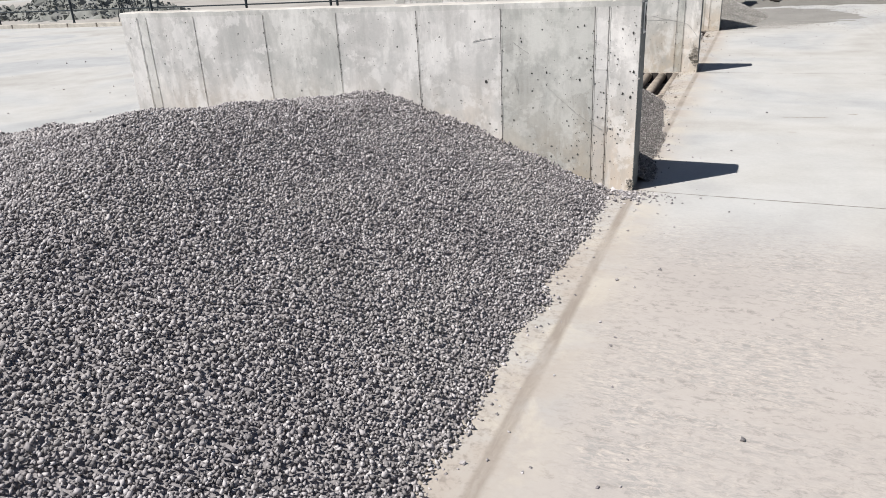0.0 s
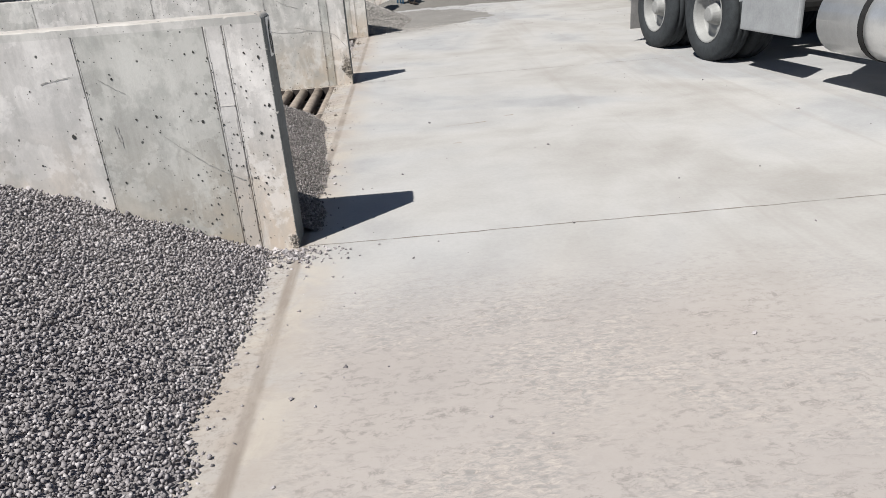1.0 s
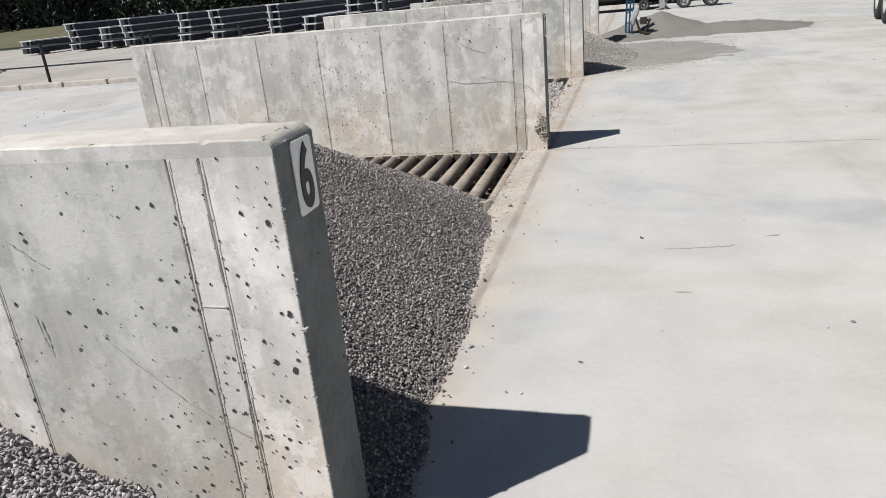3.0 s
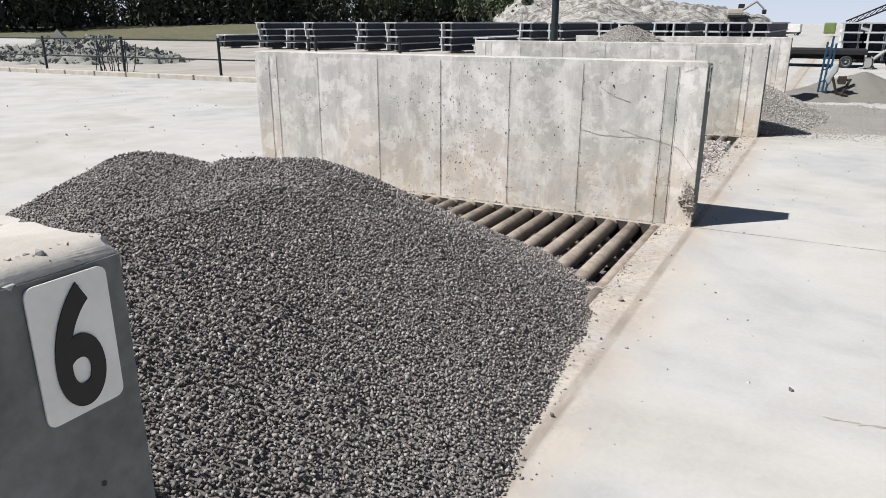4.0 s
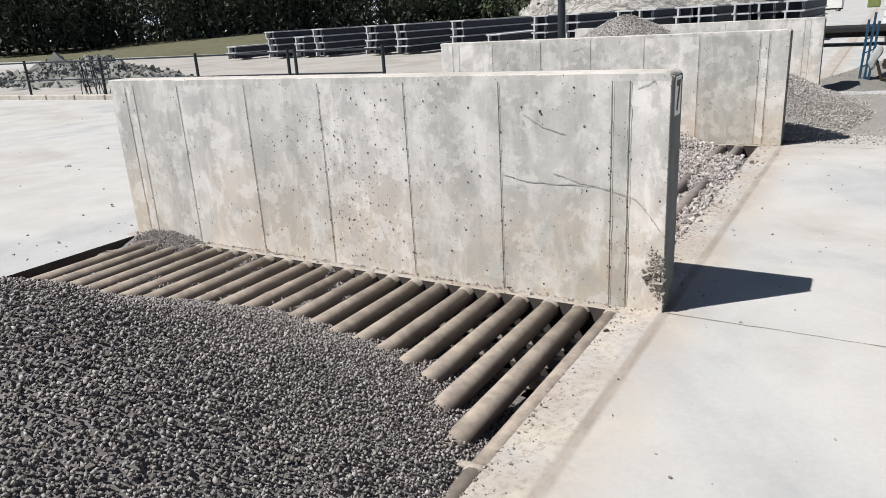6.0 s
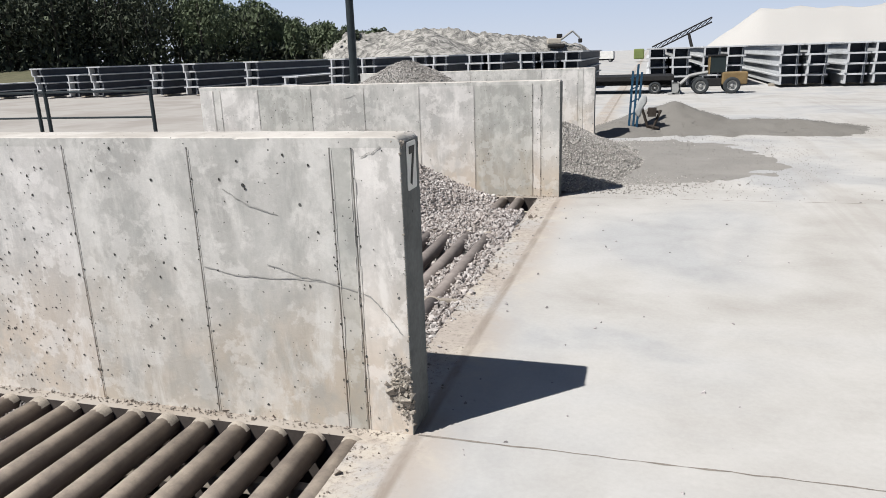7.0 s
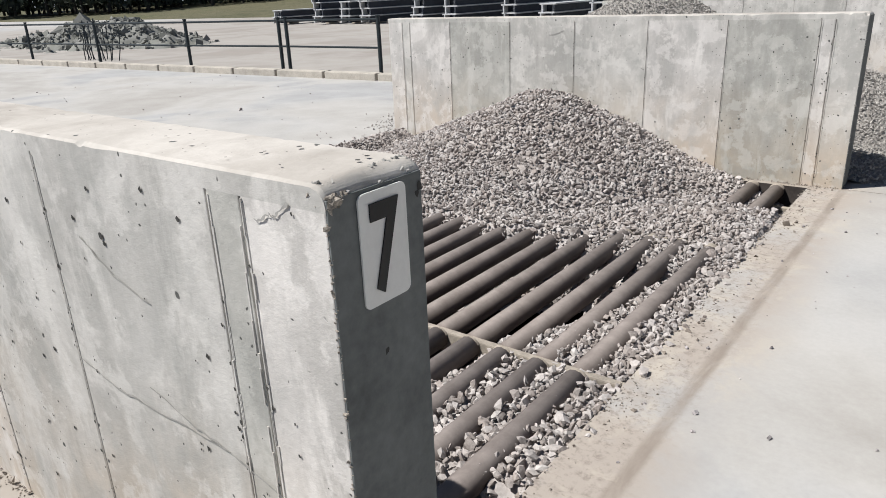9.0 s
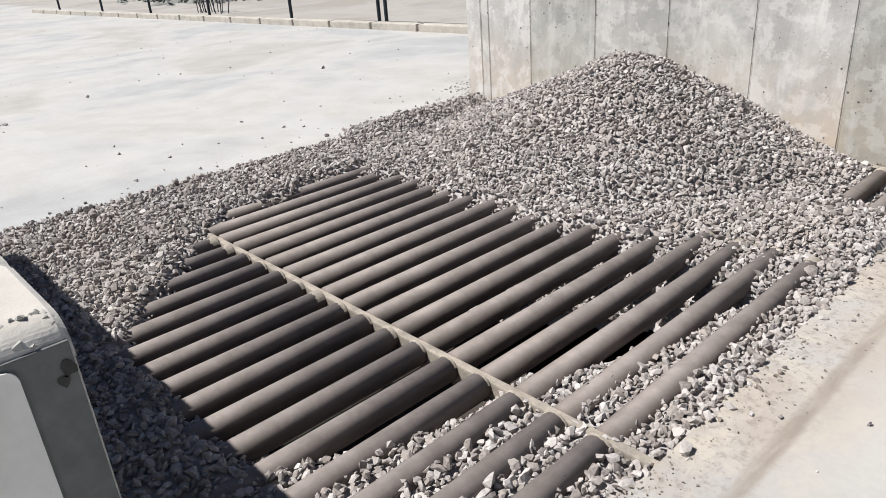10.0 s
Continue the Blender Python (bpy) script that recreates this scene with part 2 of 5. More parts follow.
YARD = material("yard_concrete", build_yard, 0.88)
CONCRETE = material("cast_concrete", build_wall, 0.9)
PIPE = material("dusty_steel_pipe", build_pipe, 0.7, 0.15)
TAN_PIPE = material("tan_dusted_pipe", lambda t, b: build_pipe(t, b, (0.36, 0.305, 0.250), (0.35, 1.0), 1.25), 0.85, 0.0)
DIRT = plain("packed_dirt", (0.34, 0.30, 0.25), 0.95, 0, 0.25, 3)
END_GREY = plain("dark_grey_concrete", (0.150, 0.160, 0.158), 0.85, 0, 0.28, 5)
DUST = plain("caked_dust", (0.315, 0.278, 0.235), 0.95, 0, 0.28, 14, 0.3)
# near-black: the shade below the pipes is put into the pit's colour
GRATE_SHADE = plain("grate_shade", (0.060, 0.050, 0.045), 0.95, 0, 0.3, 5)
STONE_A = stones("crushed_basalt", [(0.0, (0.030, 0.026, 0.028)), (0.40, (0.18, 0.162, 0.167)), (0.80, (0.41, 0.376, 0.377)), (1.0, (0.60, 0.565, 0.565))], (0.40, 0.375, 0.355), 0.14)
STONE_B = stones("fine_chippings", [(0.0, (0.026, 0.022, 0.021)), (0.45, (0.162, 0.144, 0.137)), (0.85, (0.325, 0.295, 0.282)), (1.0, (0.46, 0.435, 0.42))], (0.24, 0.222, 0.200), 0.12)
STONE_C = stones("river_pebble", [(0.0, (0.10, 0.088, 0.084)), (0.35, (0.285, 0.240, 0.219)), (0.65, (0.39, 0.365, 0.356)), (0.9, (0.50, 0.463, 0.444)), (1.0, (0.56, 0.53, 0.51))], (0.36, 0.312, 0.278), 0.18)
STONE_D = stones("pale_gravel", [(0.0, (0.17, 0.158, 0.145)), (0.5, (0.30, 0.284, 0.265)), (1.0, (0.52, 0.495, 0.465))], (0.38, 0.355, 0.325), 0.15)
SAND = stones("stone_dust", [(0.0, (0.20, 0.189, 0.174)), (1.0, (0.245, 0.233, 0.216))], (0.27, 0.255, 0.236), 0.30)
GRIT = stones("dark_grit", [(0.0, (0.15, 0.142, 0.129)), (1.0, (0.205, 0.194, 0.178))], (0.165, 0.155, 0.139), 0.3)
CRUMB = stones("edge_crumb", [(0.0, (0.13, 0.107, 0.09)), (0.6, (0.24, 0.206, 0.176)), (1.0, (0.33, 0.295, 0.262))], (0.28, 0.24, 0.20), 0.2)
PLATE = plain("white_plate", (0.72, 0.72, 0.70), 0.45, 0, 0.06, 9)
BLACK = plain("black_lettering", (0.012, 0.012, 0.013), 0.5, 0, 0.1, 9)
POST = plain("dark_green_paint", (0.028, 0.036, 0.040), 0.5, 0.3, 0.2, 8)


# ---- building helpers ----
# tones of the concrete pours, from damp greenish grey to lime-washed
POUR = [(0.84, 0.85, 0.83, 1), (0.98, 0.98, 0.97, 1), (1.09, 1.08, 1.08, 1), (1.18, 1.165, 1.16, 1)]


def mesh_of(name, bm, mat, smooth=False):
    me = bpy.data.meshes.new(name)
    bm.normal_update()
    bm.to_mesh(me)
    bm.free()
    for m in (mat if isinstance(mat, (list, tuple)) else [mat]):
        me.materials.append(m)
    if smooth:
        for p in me.polygons:
            p.use_smooth = True
    return me


def thing(name, label, category, kind="", group="", at=None):
    e = new(name)
    tagged(e, label, category, group, kind)
    if at is not None:
        e.matrix_basis = at
    return e


def part(name, bm, mat, parent, label="", smooth=False):
    ob = new(name, mesh_of(name, bm, mat, smooth))
    ob.parent = parent
    if label:
        tagged(ob, label)
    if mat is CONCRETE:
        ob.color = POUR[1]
    return ob


def solid(name, bm, mat, label, category, kind="", group="", smooth=False):
    return tagged(new(name, mesh_of(name, bm, mat, smooth)), label, category, group, kind)


def box(bm, lo, hi, bevel=0.0, m=None):
    """A box between two corners, its edges rounded off by bevel."""
    r = bmesh.ops.create_cube(bm, size=1.0)
    lo, hi = Vector(lo), Vector(hi)
    c, s = (lo + hi) / 2, hi - lo
    for v in r["verts"]:
        v.co = Vector((v.co.x * s.x, v.co.y * s.y, v.co.z * s.z)) + c
    vs = r["verts"]
    if bevel:
        es = list({e for v in vs for e in v.link_edges})
        out = bmesh.ops.bevel(bm, geom=es, offset=bevel, segments=2, affect='EDGES', profile=0.6)
        vs = list({v for f in out["faces"] for v in f.verts} | {v for v in vs if v.is_valid})
    if m is not None:
        bmesh.ops.transform(bm, matrix=m, verts=[v for v in vs if v.is_valid])
    return vs


def tube(bm, a, b, r, r2=None, n=12, caps=True):
    """A round bar from a to b."""
    a, b = Vector(a), Vector(b)
    d = b - a
    out = bmesh.ops.create_cone(bm, cap_ends=caps, segments=n, radius1=r, radius2=r if r2 is None else r2, depth=d.length)
    m = Matrix.Translation((a + b) / 2) @ d.to_track_quat('Z', 'Y').to_matrix().to_4x4()
    bmesh.ops.transform(bm, matrix=m, verts=out["verts"])
    return out["verts"]


def fbm(x, y, s, seed=0.0, octaves=3):
    return noise.fractal(Vector((x * s + seed, y * s - seed, seed * 0.37)), 0.9, 2.0, octaves)


# ---- ground ----
def make_ground():
    """One sheet to the horizon, cut open over the grated pits."""
    xs = [-900, -300, -120, -60, -30, PIT_X0, PIT_X1, 6, 30, 60, 120, 300, 900]
    pits = [(WALL_Y[6] + WALL_T + 0.075, WALL_Y[7] - 0.075), (WALL_Y[7] + WALL_T + 0.075, WALL_Y[8] - 0.075), (WALL_Y[8] + WALL_T + 0.075, WALL_Y[9] - 0.075)]
    ys = sorted([-900, -300, -100, -30, -6, 30, 60, 120, 300, 900] + [y for p in pits for y in p])
    bm = bmesh.new()
    grid = [[bm.verts.new((x, y, 0)) for x in xs] for y in ys]
    for j in range(len(ys) - 1):
        for i in range(len(xs) - 1):
            if xs[i] == PIT_X0 and any(abs(ys[j] - p[0]) < 1e-6 for p in pits):
                continue
            bm.faces.new((grid[j][i], grid[j][i + 1], grid[j + 1][i + 1], grid[j + 1][i]))
    solid("ground", bm, YARD, "pale dusty concrete yard slab with joints and stains", "ground", "structure")
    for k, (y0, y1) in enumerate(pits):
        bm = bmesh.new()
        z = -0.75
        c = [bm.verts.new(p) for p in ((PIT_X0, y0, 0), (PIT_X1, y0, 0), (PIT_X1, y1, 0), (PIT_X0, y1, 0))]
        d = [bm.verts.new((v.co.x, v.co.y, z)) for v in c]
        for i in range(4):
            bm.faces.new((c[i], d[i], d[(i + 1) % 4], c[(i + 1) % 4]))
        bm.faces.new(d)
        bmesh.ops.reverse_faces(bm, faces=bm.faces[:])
        solid("pit", bm, GRATE_SHADE, "dusty concrete pit, its shade in the colour, under the grate of pipes", "pit", "structure")
    return pits


PITS = make_ground()


# ---- piles of stone ----
def angular_shapes():
    """Split stone: blocks knocked out of square."""
    rng = np.random.default_rng(4)
    bm = bmesh.new()
    bmesh.ops.create_cube(bm, size=1.6)
    bmesh.ops.triangulate(bm, faces=bm.faces[:])
    base = np.array([v.co[:] for v in bm.verts])
    faces = np.array([[v.index for v in f.verts] for f in bm.faces])
    bm.free()
    out = [base * rng.uniform(0.5, 1.25, (8, 1)) * np.array([1.2, 0.9, 0.72]) + rng.normal(0, 0.12, (8, 3)) for k in range(10)]
    return np.array(out), faces


def worn_shapes():
    """Worn pebbles: rounded, but with flats."""
    rng = np.random.default_rng(5)
    bm = bmesh.new()
    bmesh.ops.create_icosphere(bm, subdivisions=1, radius=1.0)
    base = np.array([v.co[:] for v in bm.verts])
    faces = np.array([[v.index for v in f.verts] for f in bm.faces])
    bm.free()
    out = [base * rng.uniform(0.65, 1.2, (12, 1)) * np.array([1.3, 0.92, 0.62]) + rng.normal(0, 0.08, (12, 3)) for k in range(10)]
    return np.array(out), faces


def chip_shapes(flat=0.72, n=10, seed=6):
    """Small sharp chips: eight-faced."""
    rng = np.random.default_rng(seed)
    base = np.array([(1, 0, 0), (-1, 0, 0), (0, 1, 0), (0, -1, 0), (0, 0, 1), (0, 0, -1)], float)
    faces = np.array([(0, 2, 4), (2, 1, 4), (1, 3, 4), (3, 0, 4), (2, 0, 5), (1, 2, 5), (3, 1, 5), (0, 3, 5)])
    out = [base * rng.uniform(0.75, 1.45, (6, 1)) * np.array([1.1, 0.95, flat]) + rng.normal(0, 0.28, (6, 3)) for k in range(n)]
    return np.array(out), faces


def leaf_shapes():
    """Leaf sprays: two faces bent along their middle."""
    rng = np.random.default_rng(8)
    base = np.array([(-1, 0, 0), (0, -0.6, 0.2), (1, 0, 0), (0, 0.6, 0.2)], float)
    faces = np.array([(0, 1, 2), (0, 2, 3)])
    out = [base * rng.uniform(0.6, 1.3, (4, 1)) + rng.normal(0, 0.2, (4, 3)) for k in range(12)]
    return np.array(out), faces


def block_shapes():
    """Crushed stone broken into stout blocks: six-cornered, with blunt ends."""
    rng = np.random.default_rng(15)
    base = np.array([(1, 0.15, 0.1), (-1, -0.1, 0.15), (0.2, 0.95, -0.15), (-0.15, -0.95, 0.1), (0.1, 0.2, 0.95), (-0.2, -0.1, -0.95)])
    faces = np.array([(0, 2, 4), (2, 1, 4), (1, 3, 4), (3, 0, 4), (2, 0, 5), (1, 2, 5), (3, 1, 5), (0, 3, 5)])
    out = [base * rng.uniform(0.85, 1.3, (6, 1)) * np.array([1.22, 1.0, 0.86]) + rng.normal(0, 0.14, (6, 3)) for k in range(16)]
    return np.array(out), faces


BLOCK = block_shapes()
ANGULAR, WORN, CHIP, LEAVES = angular_shapes(), worn_shapes(), chip_shapes(), leaf_shapes()


def stone_mesh(name, pos, size, mat, seed, flat=0.5, shapes=ANGULAR, smooth=False):
    """Loose stones at pos, each with its own turn, joined into one mesh."""
    rng = np.random.default_rng(seed)
    n = len(pos)
    forms, faces = shapes
    nv, nt = forms.shape[1], len(faces)
    shape = forms[rng.integers(0, len(forms), n)]
    yaw, pitch, roll = rng.uniform(0, 2 * np.pi, n), rng.normal(0, flat, n), rng.normal(0, flat, n)
    cy, sy, cp, sp, cr, sr = np.cos(yaw), np.sin(yaw), np.cos(pitch), np.sin(pitch), np.cos(roll), np.sin(roll)
    R = np.empty((n, 3, 3))
    R[:, 0, 0], R[:, 0, 1], R[:, 0, 2] = cy * cp, cy * sp * sr - sy * cr, cy * sp * cr + sy * sr
    R[:, 1, 0], R[:, 1, 1], R[:, 1, 2] = sy * cp, sy * sp * sr + cy * cr, sy * sp * cr - cy * sr
    R[:, 2, 0], R[:, 2, 1], R[:, 2, 2] = -sp, cp * sr, cp * cr
    co = np.einsum('nij,nkj->nki', R, shape * size[:, None, None]) + pos[:, None, :]
    f = faces[None] + (np.arange(n) * nv)[:, None, None]
    me = bpy.data.meshes.new(name)
    nf = n * nt
    me.vertices.add(n * nv)
    me.vertices.foreach_set("co", co.astype(np.float32).ravel())
    me.loops.add(nf * 3)
    me.loops.foreach_set("vertex_index", f.astype(np.int32).ravel())
    me.polygons.add(nf)
    me.polygons.foreach_set("loop_start", np.arange(0, nf * 3, 3, dtype=np.int32))
    me.polygons.foreach_set("use_smooth", np.full(nf, smooth, dtype=bool))
    me.update(calc_edges=True)
    me.materials.append(mat)
    return me


def height_sheet(name, h, x0, x1, y0, y1, step, mat, low=-0.30):
    """The body of a pile under its loose stones."""
    bm = bmesh.new()
    nx, ny = int((x1 - x0) / step), int((y1 - y0) / step)
    vs = [[bm.verts.new((x0 + (x1 - x0) * i / nx, y0 + (y1 - y0) * j / ny, 0)) for i in range(nx + 1)] for j in range(ny + 1)]
    for row in vs:
        for v in row:
            v.co.z = h(v.co.x, v.co.y) - 0.017
    for j in range(ny):
        for i in range(nx):
            q = (vs[j][i], vs[j][i + 1], vs[j + 1][i + 1], vs[j + 1][i])
            if max(v.co.z for v in q) > low:
                bm.faces.new(q)
    for v in [v for v in bm.verts if not v.link_faces]:
        bm.verts.remove(v)
    return mesh_of(name, bm, mat, True)


def pile(name, h, area, size, spacing, mat, label, seed, low=0.0, spread=0.3, flat=0.6, dense=None, shapes=ANGULAR, reach=0.07, stray=0.10, step=0.06, lift=(-0.15, 0.5), smooth=True):
    """A pile: its body, the stones that lie on its surface, and a few strays past its toe. dense: where its stones are laid singly."""
    x0, x1, y0, y1 = area
    rng = np.random.default_rng(seed)
    e = thing(name, label, "gravel pile", "stuff")
    body = new("pile_body", height_sheet("pile_body", h, x0, x1, y0, y1, step, mat, low - 0.03))
    body.parent = e
    a0, a1, b0, b1 = dense or area
    nx, ny = int((a1 - a0) / spacing), int((b1 - b0) / spacing)
    gx, gy = np.meshgrid(np.arange(nx), np.arange(ny))
    px = a0 + (gx.ravel() + rng.uniform(-0.1, 1.1, nx * ny)) * spacing
    py = b0 + (gy.ravel() + rng.uniform(-0.1, 1.1, nx * ny)) * spacing
    pz = np.array([h(x, y) for x, y in zip(px, py)])
    in_pit = (px > PIT_X0) & (px < PIT_X1 + 0.01)
    floor = np.where(in_pit, low, 0.002)
    far = np.clip((floor - pz) / reach, 0, 1)
    ok = (pz > floor) | ((far < 1) & ~in_pit & (rng.uniform(0, 1, len(px)) < stray * (1 - far) ** 2))
    px, py, pz = px[ok], py[ok], pz[ok]
    pz = np.where(in_pit[ok], pz, np.maximum(pz, 0.0))
    sz = size * np.exp(rng.normal(0, spread, len(px)))
    pos = np.stack([px, py, pz + sz * rng.uniform(*lift, len(px))], 1)
    if dense:
        # the far part of the pile carries fewer, larger stones
        n2 = int((x1 - x0) * (y1 - y0) / 0.0016)
        qx, qy = rng.uniform(x0, x1, n2), rng.uniform(y0, y1, n2)
        qz = np.array([h(x, y) for x, y in zip(qx, qy)])
        k = (qz > 0.002) & ~((qx > a0) & (qx < a1) & (qy > b0) & (qy < b1))
        pos = np.concatenate([pos, np.stack([qx, qy, qz], 1)[k]])
        sz = np.concatenate([sz, 0.017 * np.exp(rng.normal(0, spread, k.sum()))])
    st = new("loose_stones", stone_mesh("loose_stones", pos, sz, mat, seed + 1, flat, shapes, smooth))
    st.parent = e
    return e


def smoothstep(a, b, x):
    t = min(1.0, max(0.0, (x - a) / (b - a)))
    return t * t * (3 - 2 * t)


def seg_dist(x, y, ax, ay, bx, by):
    dx, dy = bx - ax, by - ay
    t = min(1, max(0, ((x - ax) * dx + (y - ay) * dy) / (dx * dx + dy * dy)))
    return math.hypot(x - ax - t * dx, y - ay - t * dy)


def h_basalt(x, y):
    s = -0.70 + 0.05 * fbm(x, y, 1.2, 3) - x
    z = 0.40 * s
    top = 0.54 + 0.25 * math.exp(-((y - 2.9) / 1.1) ** 2) - 0.34 * smoothstep(-2.6, -5.2, x)
    top += 0.05 * fbm(x, y, 1.5, 7) + 0.05 * math.exp(-((x + 2.4) / 0.5) ** 2)
    k = 0.16
    z = z if z < top - k else (top if z > top + k else top - (top + k - z) ** 2 / (4 * k))
    z = min(z, 0.45 * (y + 1.2), 0.6 * (x + 6.4))
    return z + 0.015 * fbm(x, y, 4, 2)


def h_chips(x, y):
    d = seg_dist(x, y, -2.28, 7.36, -3.35, 7.10) + 0.05 * fbm(x, y, 1.3, 5)
    z = 0.81 - 0.51 * d
    if d < 0.25:
        z -= (0.25 - d) ** 2 * 0.8
    z -= 0.04 * math.exp(-((x + 2.95) / 0.15) ** 2)
    z = max(z, 0.75 - 0.48 * (seg_dist(x, y, -2.20, 6.95, -2.03, 4.9) + 0.05 * fbm(x, y, 1.3, 5)))
    z = max(z, 0.09 - 0.26 * (seg_dist(x, y, -3.3, 8.25, -1.75, 8.42) + 0.10 * fbm(x, y, 1.7, 3)))
    z = max(z, 0.10 - 0.45 * math.hypot((x + 4.4) * 0.5, y - 9.8))
    if PIT_X0 < x < PIT_X1 and y > 8.2:
        z = max(z, -0.05 - 0.5 * smoothstep(-2.5, -1.7, x + 0.3 * fbm(x, y, 1.5, 2)) + 0.03 * fbm(x, y, 6, 1))
    return z + 0.012 * fbm(x, y, 4, 9)


def h_pebbles(x, y):
    d = math.hypot((x + 2.93) * 0.93, (y - 14.5) * 0.95) + 0.06 * fbm(x, y, 1.5, 1)
    z = 0.68 - 0.45 * d
    if d < 0.25:
        z -= (0.25 - d) ** 2 * 0.8
    z = max(z, 0.11 - 0.3 * seg_dist(x, y, -4.75, 14.9, -4.75, 13.6))
    # a thin scatter over the grate, open in the middle
    n1, n2 = fbm(x, y, 1.1, 4), fbm(x, y, 2.3, 6)
    open_d = max(abs(x + 2.55) - 1.45, abs(y - 11.71) - 1.05, (x + 1.60) * 0.93 - (y - 11.05) * 0.36, -(x + 3.25) * 0.67 - (y - 11.07) * 0.74)
    open_d += 0.11 * n1 + 0.06 * n2
    # deep beside the walls and the back, only between the pipes along the apron
    deep = 1.0 - 0.75 * smoothstep(-1.95, -1.55, x) * smoothstep(13.5, 12.9, y)
    thin = -0.10 + 1.5 * open_d if open_d < 0.037 else -0.048 + 0.95 * deep * min(0.088, open_d - 0.037)
    thin = max(-0.90, thin)
    if x > PIT_X1 - 0.02:
        thin = -0.01 - (x - PIT_X1) * 0.9 + 0.03 * n1
    if x < PIT_X0:
        thin = 0.03 - (PIT_X0 - x) * 0.45
    # clear of stone by the apron's corner at the near wall
    gap = 0.62 - math.hypot((x + 0.86) * 1.6, y - 10.10)
    if gap > 0:
        thin = min(thin, -0.05 - 1.1 * gap)
    # clear of stone by the far corner of the grate
    corner = math.hypot((x + 0.95) * 0.9, y - 14.5)
    if corner < 0.55 and z < 0.05:
        thin = min(thin, -0.25)
    return max(z, thin) + 0.008 * fbm(x, y, 5, 2)


def h_pale(x, y):
    d = math.hypot(x + 3.12, (y - 17.35) * 0.95) + 0.08 * fbm(x, y, 1.1, 8)
    z = 1.52 - 0.58 * d
    if d < 0.3:
        z -= (0.3 - d) ** 2 * 0.9
    d2 = math.hypot((x + 1.35) * 0.95, (y - 17.3) * 0.62) + 0.1 * fbm(x, y, 1.2, 2)
    z = max(z, 0.74 - 0.46 * d2)
    return z + 0.015 * fbm(x, y, 4, 5)


def h_dust(x, y):
    """Stone dust tracked out over the apron."""
    d = math.hypot((x - 0.50) * 1.08, (y - 17.75) * 0.76) + 0.13 * fbm(x, y, 0.8, 3)
    return 0.052 - 0.022 * d + 0.006 * fbm(x, y, 3, 4)


def h_mound(x, y):
    """A low dark mound past the last wall, running off to one side."""
    m = math.hypot((x - 0.80) * 0.8, y - 21.7) + 0.15 * fbm(x, y, 0.9, 1)
    z = max(0.52 - 0.42 * m, 0.20 - 0.16 * seg_dist(x, y, 1.2, 21.6, 3.0, 21.6), 0.26 - 0.30 * math.hypot(x + 0.05, y - 21.0))
    return z + 0.03 * fbm(x, y, 2.2, 4) + 0.015 * fbm(x, y, 7, 6)


pile("basalt_pile", h_basalt, (-6.4, -0.5, -1.2, WALL_Y[6] - 0.004), 0.0078, 0.0142, STONE_A, "dark grey crushed stone heaped against a concrete wall", 11, 0.002, 0.17, 0.9, (-4.7, -0.40, 0.70, WALL_Y[6] - 0.01), BLOCK, lift=(-1.4, 0.9))
pile("chippings_pile", h_chips, (-6.2, -0.3, WALL_Y[6] + WALL_T + 0.004, WALL_Y[7] - 0.03), 0.0066, 0.0138, STONE_B, "dark fine stone chippings heaped over a pipe grate", 21, -0.14, 0.2, 0.9, (-4.7, -0.30, WALL_Y[6] + WALL_T + 0.01, WALL_Y[7] - 0.04), BLOCK, lift=(-1.4, 0.9))
pile("pebble_pile", h_pebbles, (-5.3, -0.62, WALL_Y[7] + WALL_T + 0.01, WALL_Y[8] - 0.01), 0.0148, 0.0240, STONE_C, "brown and grey pebbles heaped against a concrete wall", 31, -0.30, 0.26, 0.7, None, WORN, 0.09, 0.2, 0.025, (-0.5, 0.6), False)
pile("pale_gravel_pile", h_pale, (-6.0, 1.9, WALL_Y[8] + WALL_T + 0.01, WALL_Y[9] - 0.01), 0.0105, 0.027, STONE_D, "pale grey gravel heap spilling past the wall end", 41, 0.004, 0.24, 0.7, None, BLOCK, 0.55, 0.55, smooth=False)
pile("stone_dust", h_dust, (-0.6, 6.5, 14.9, 21.2), 0.0036, 0.075, SAND, "grey-tan stone dust tracked out over the slab", 51, 0.003, 0.4, 0.5, (-0.5, 6.0, 14.9, 21.0), CHIP, 0.03, 0.5)
pile("grit_mound", h_mound, (-1.6, 7.0, 19.6, 25.0), 0.0030, 0.040, GRIT, "dark grey grit mound run out over the slab", 52, 0.004, 0.4, 0.5, (-1.5, 6.5, 19.7, 24.0), CHIP, 0.10, 0.4)


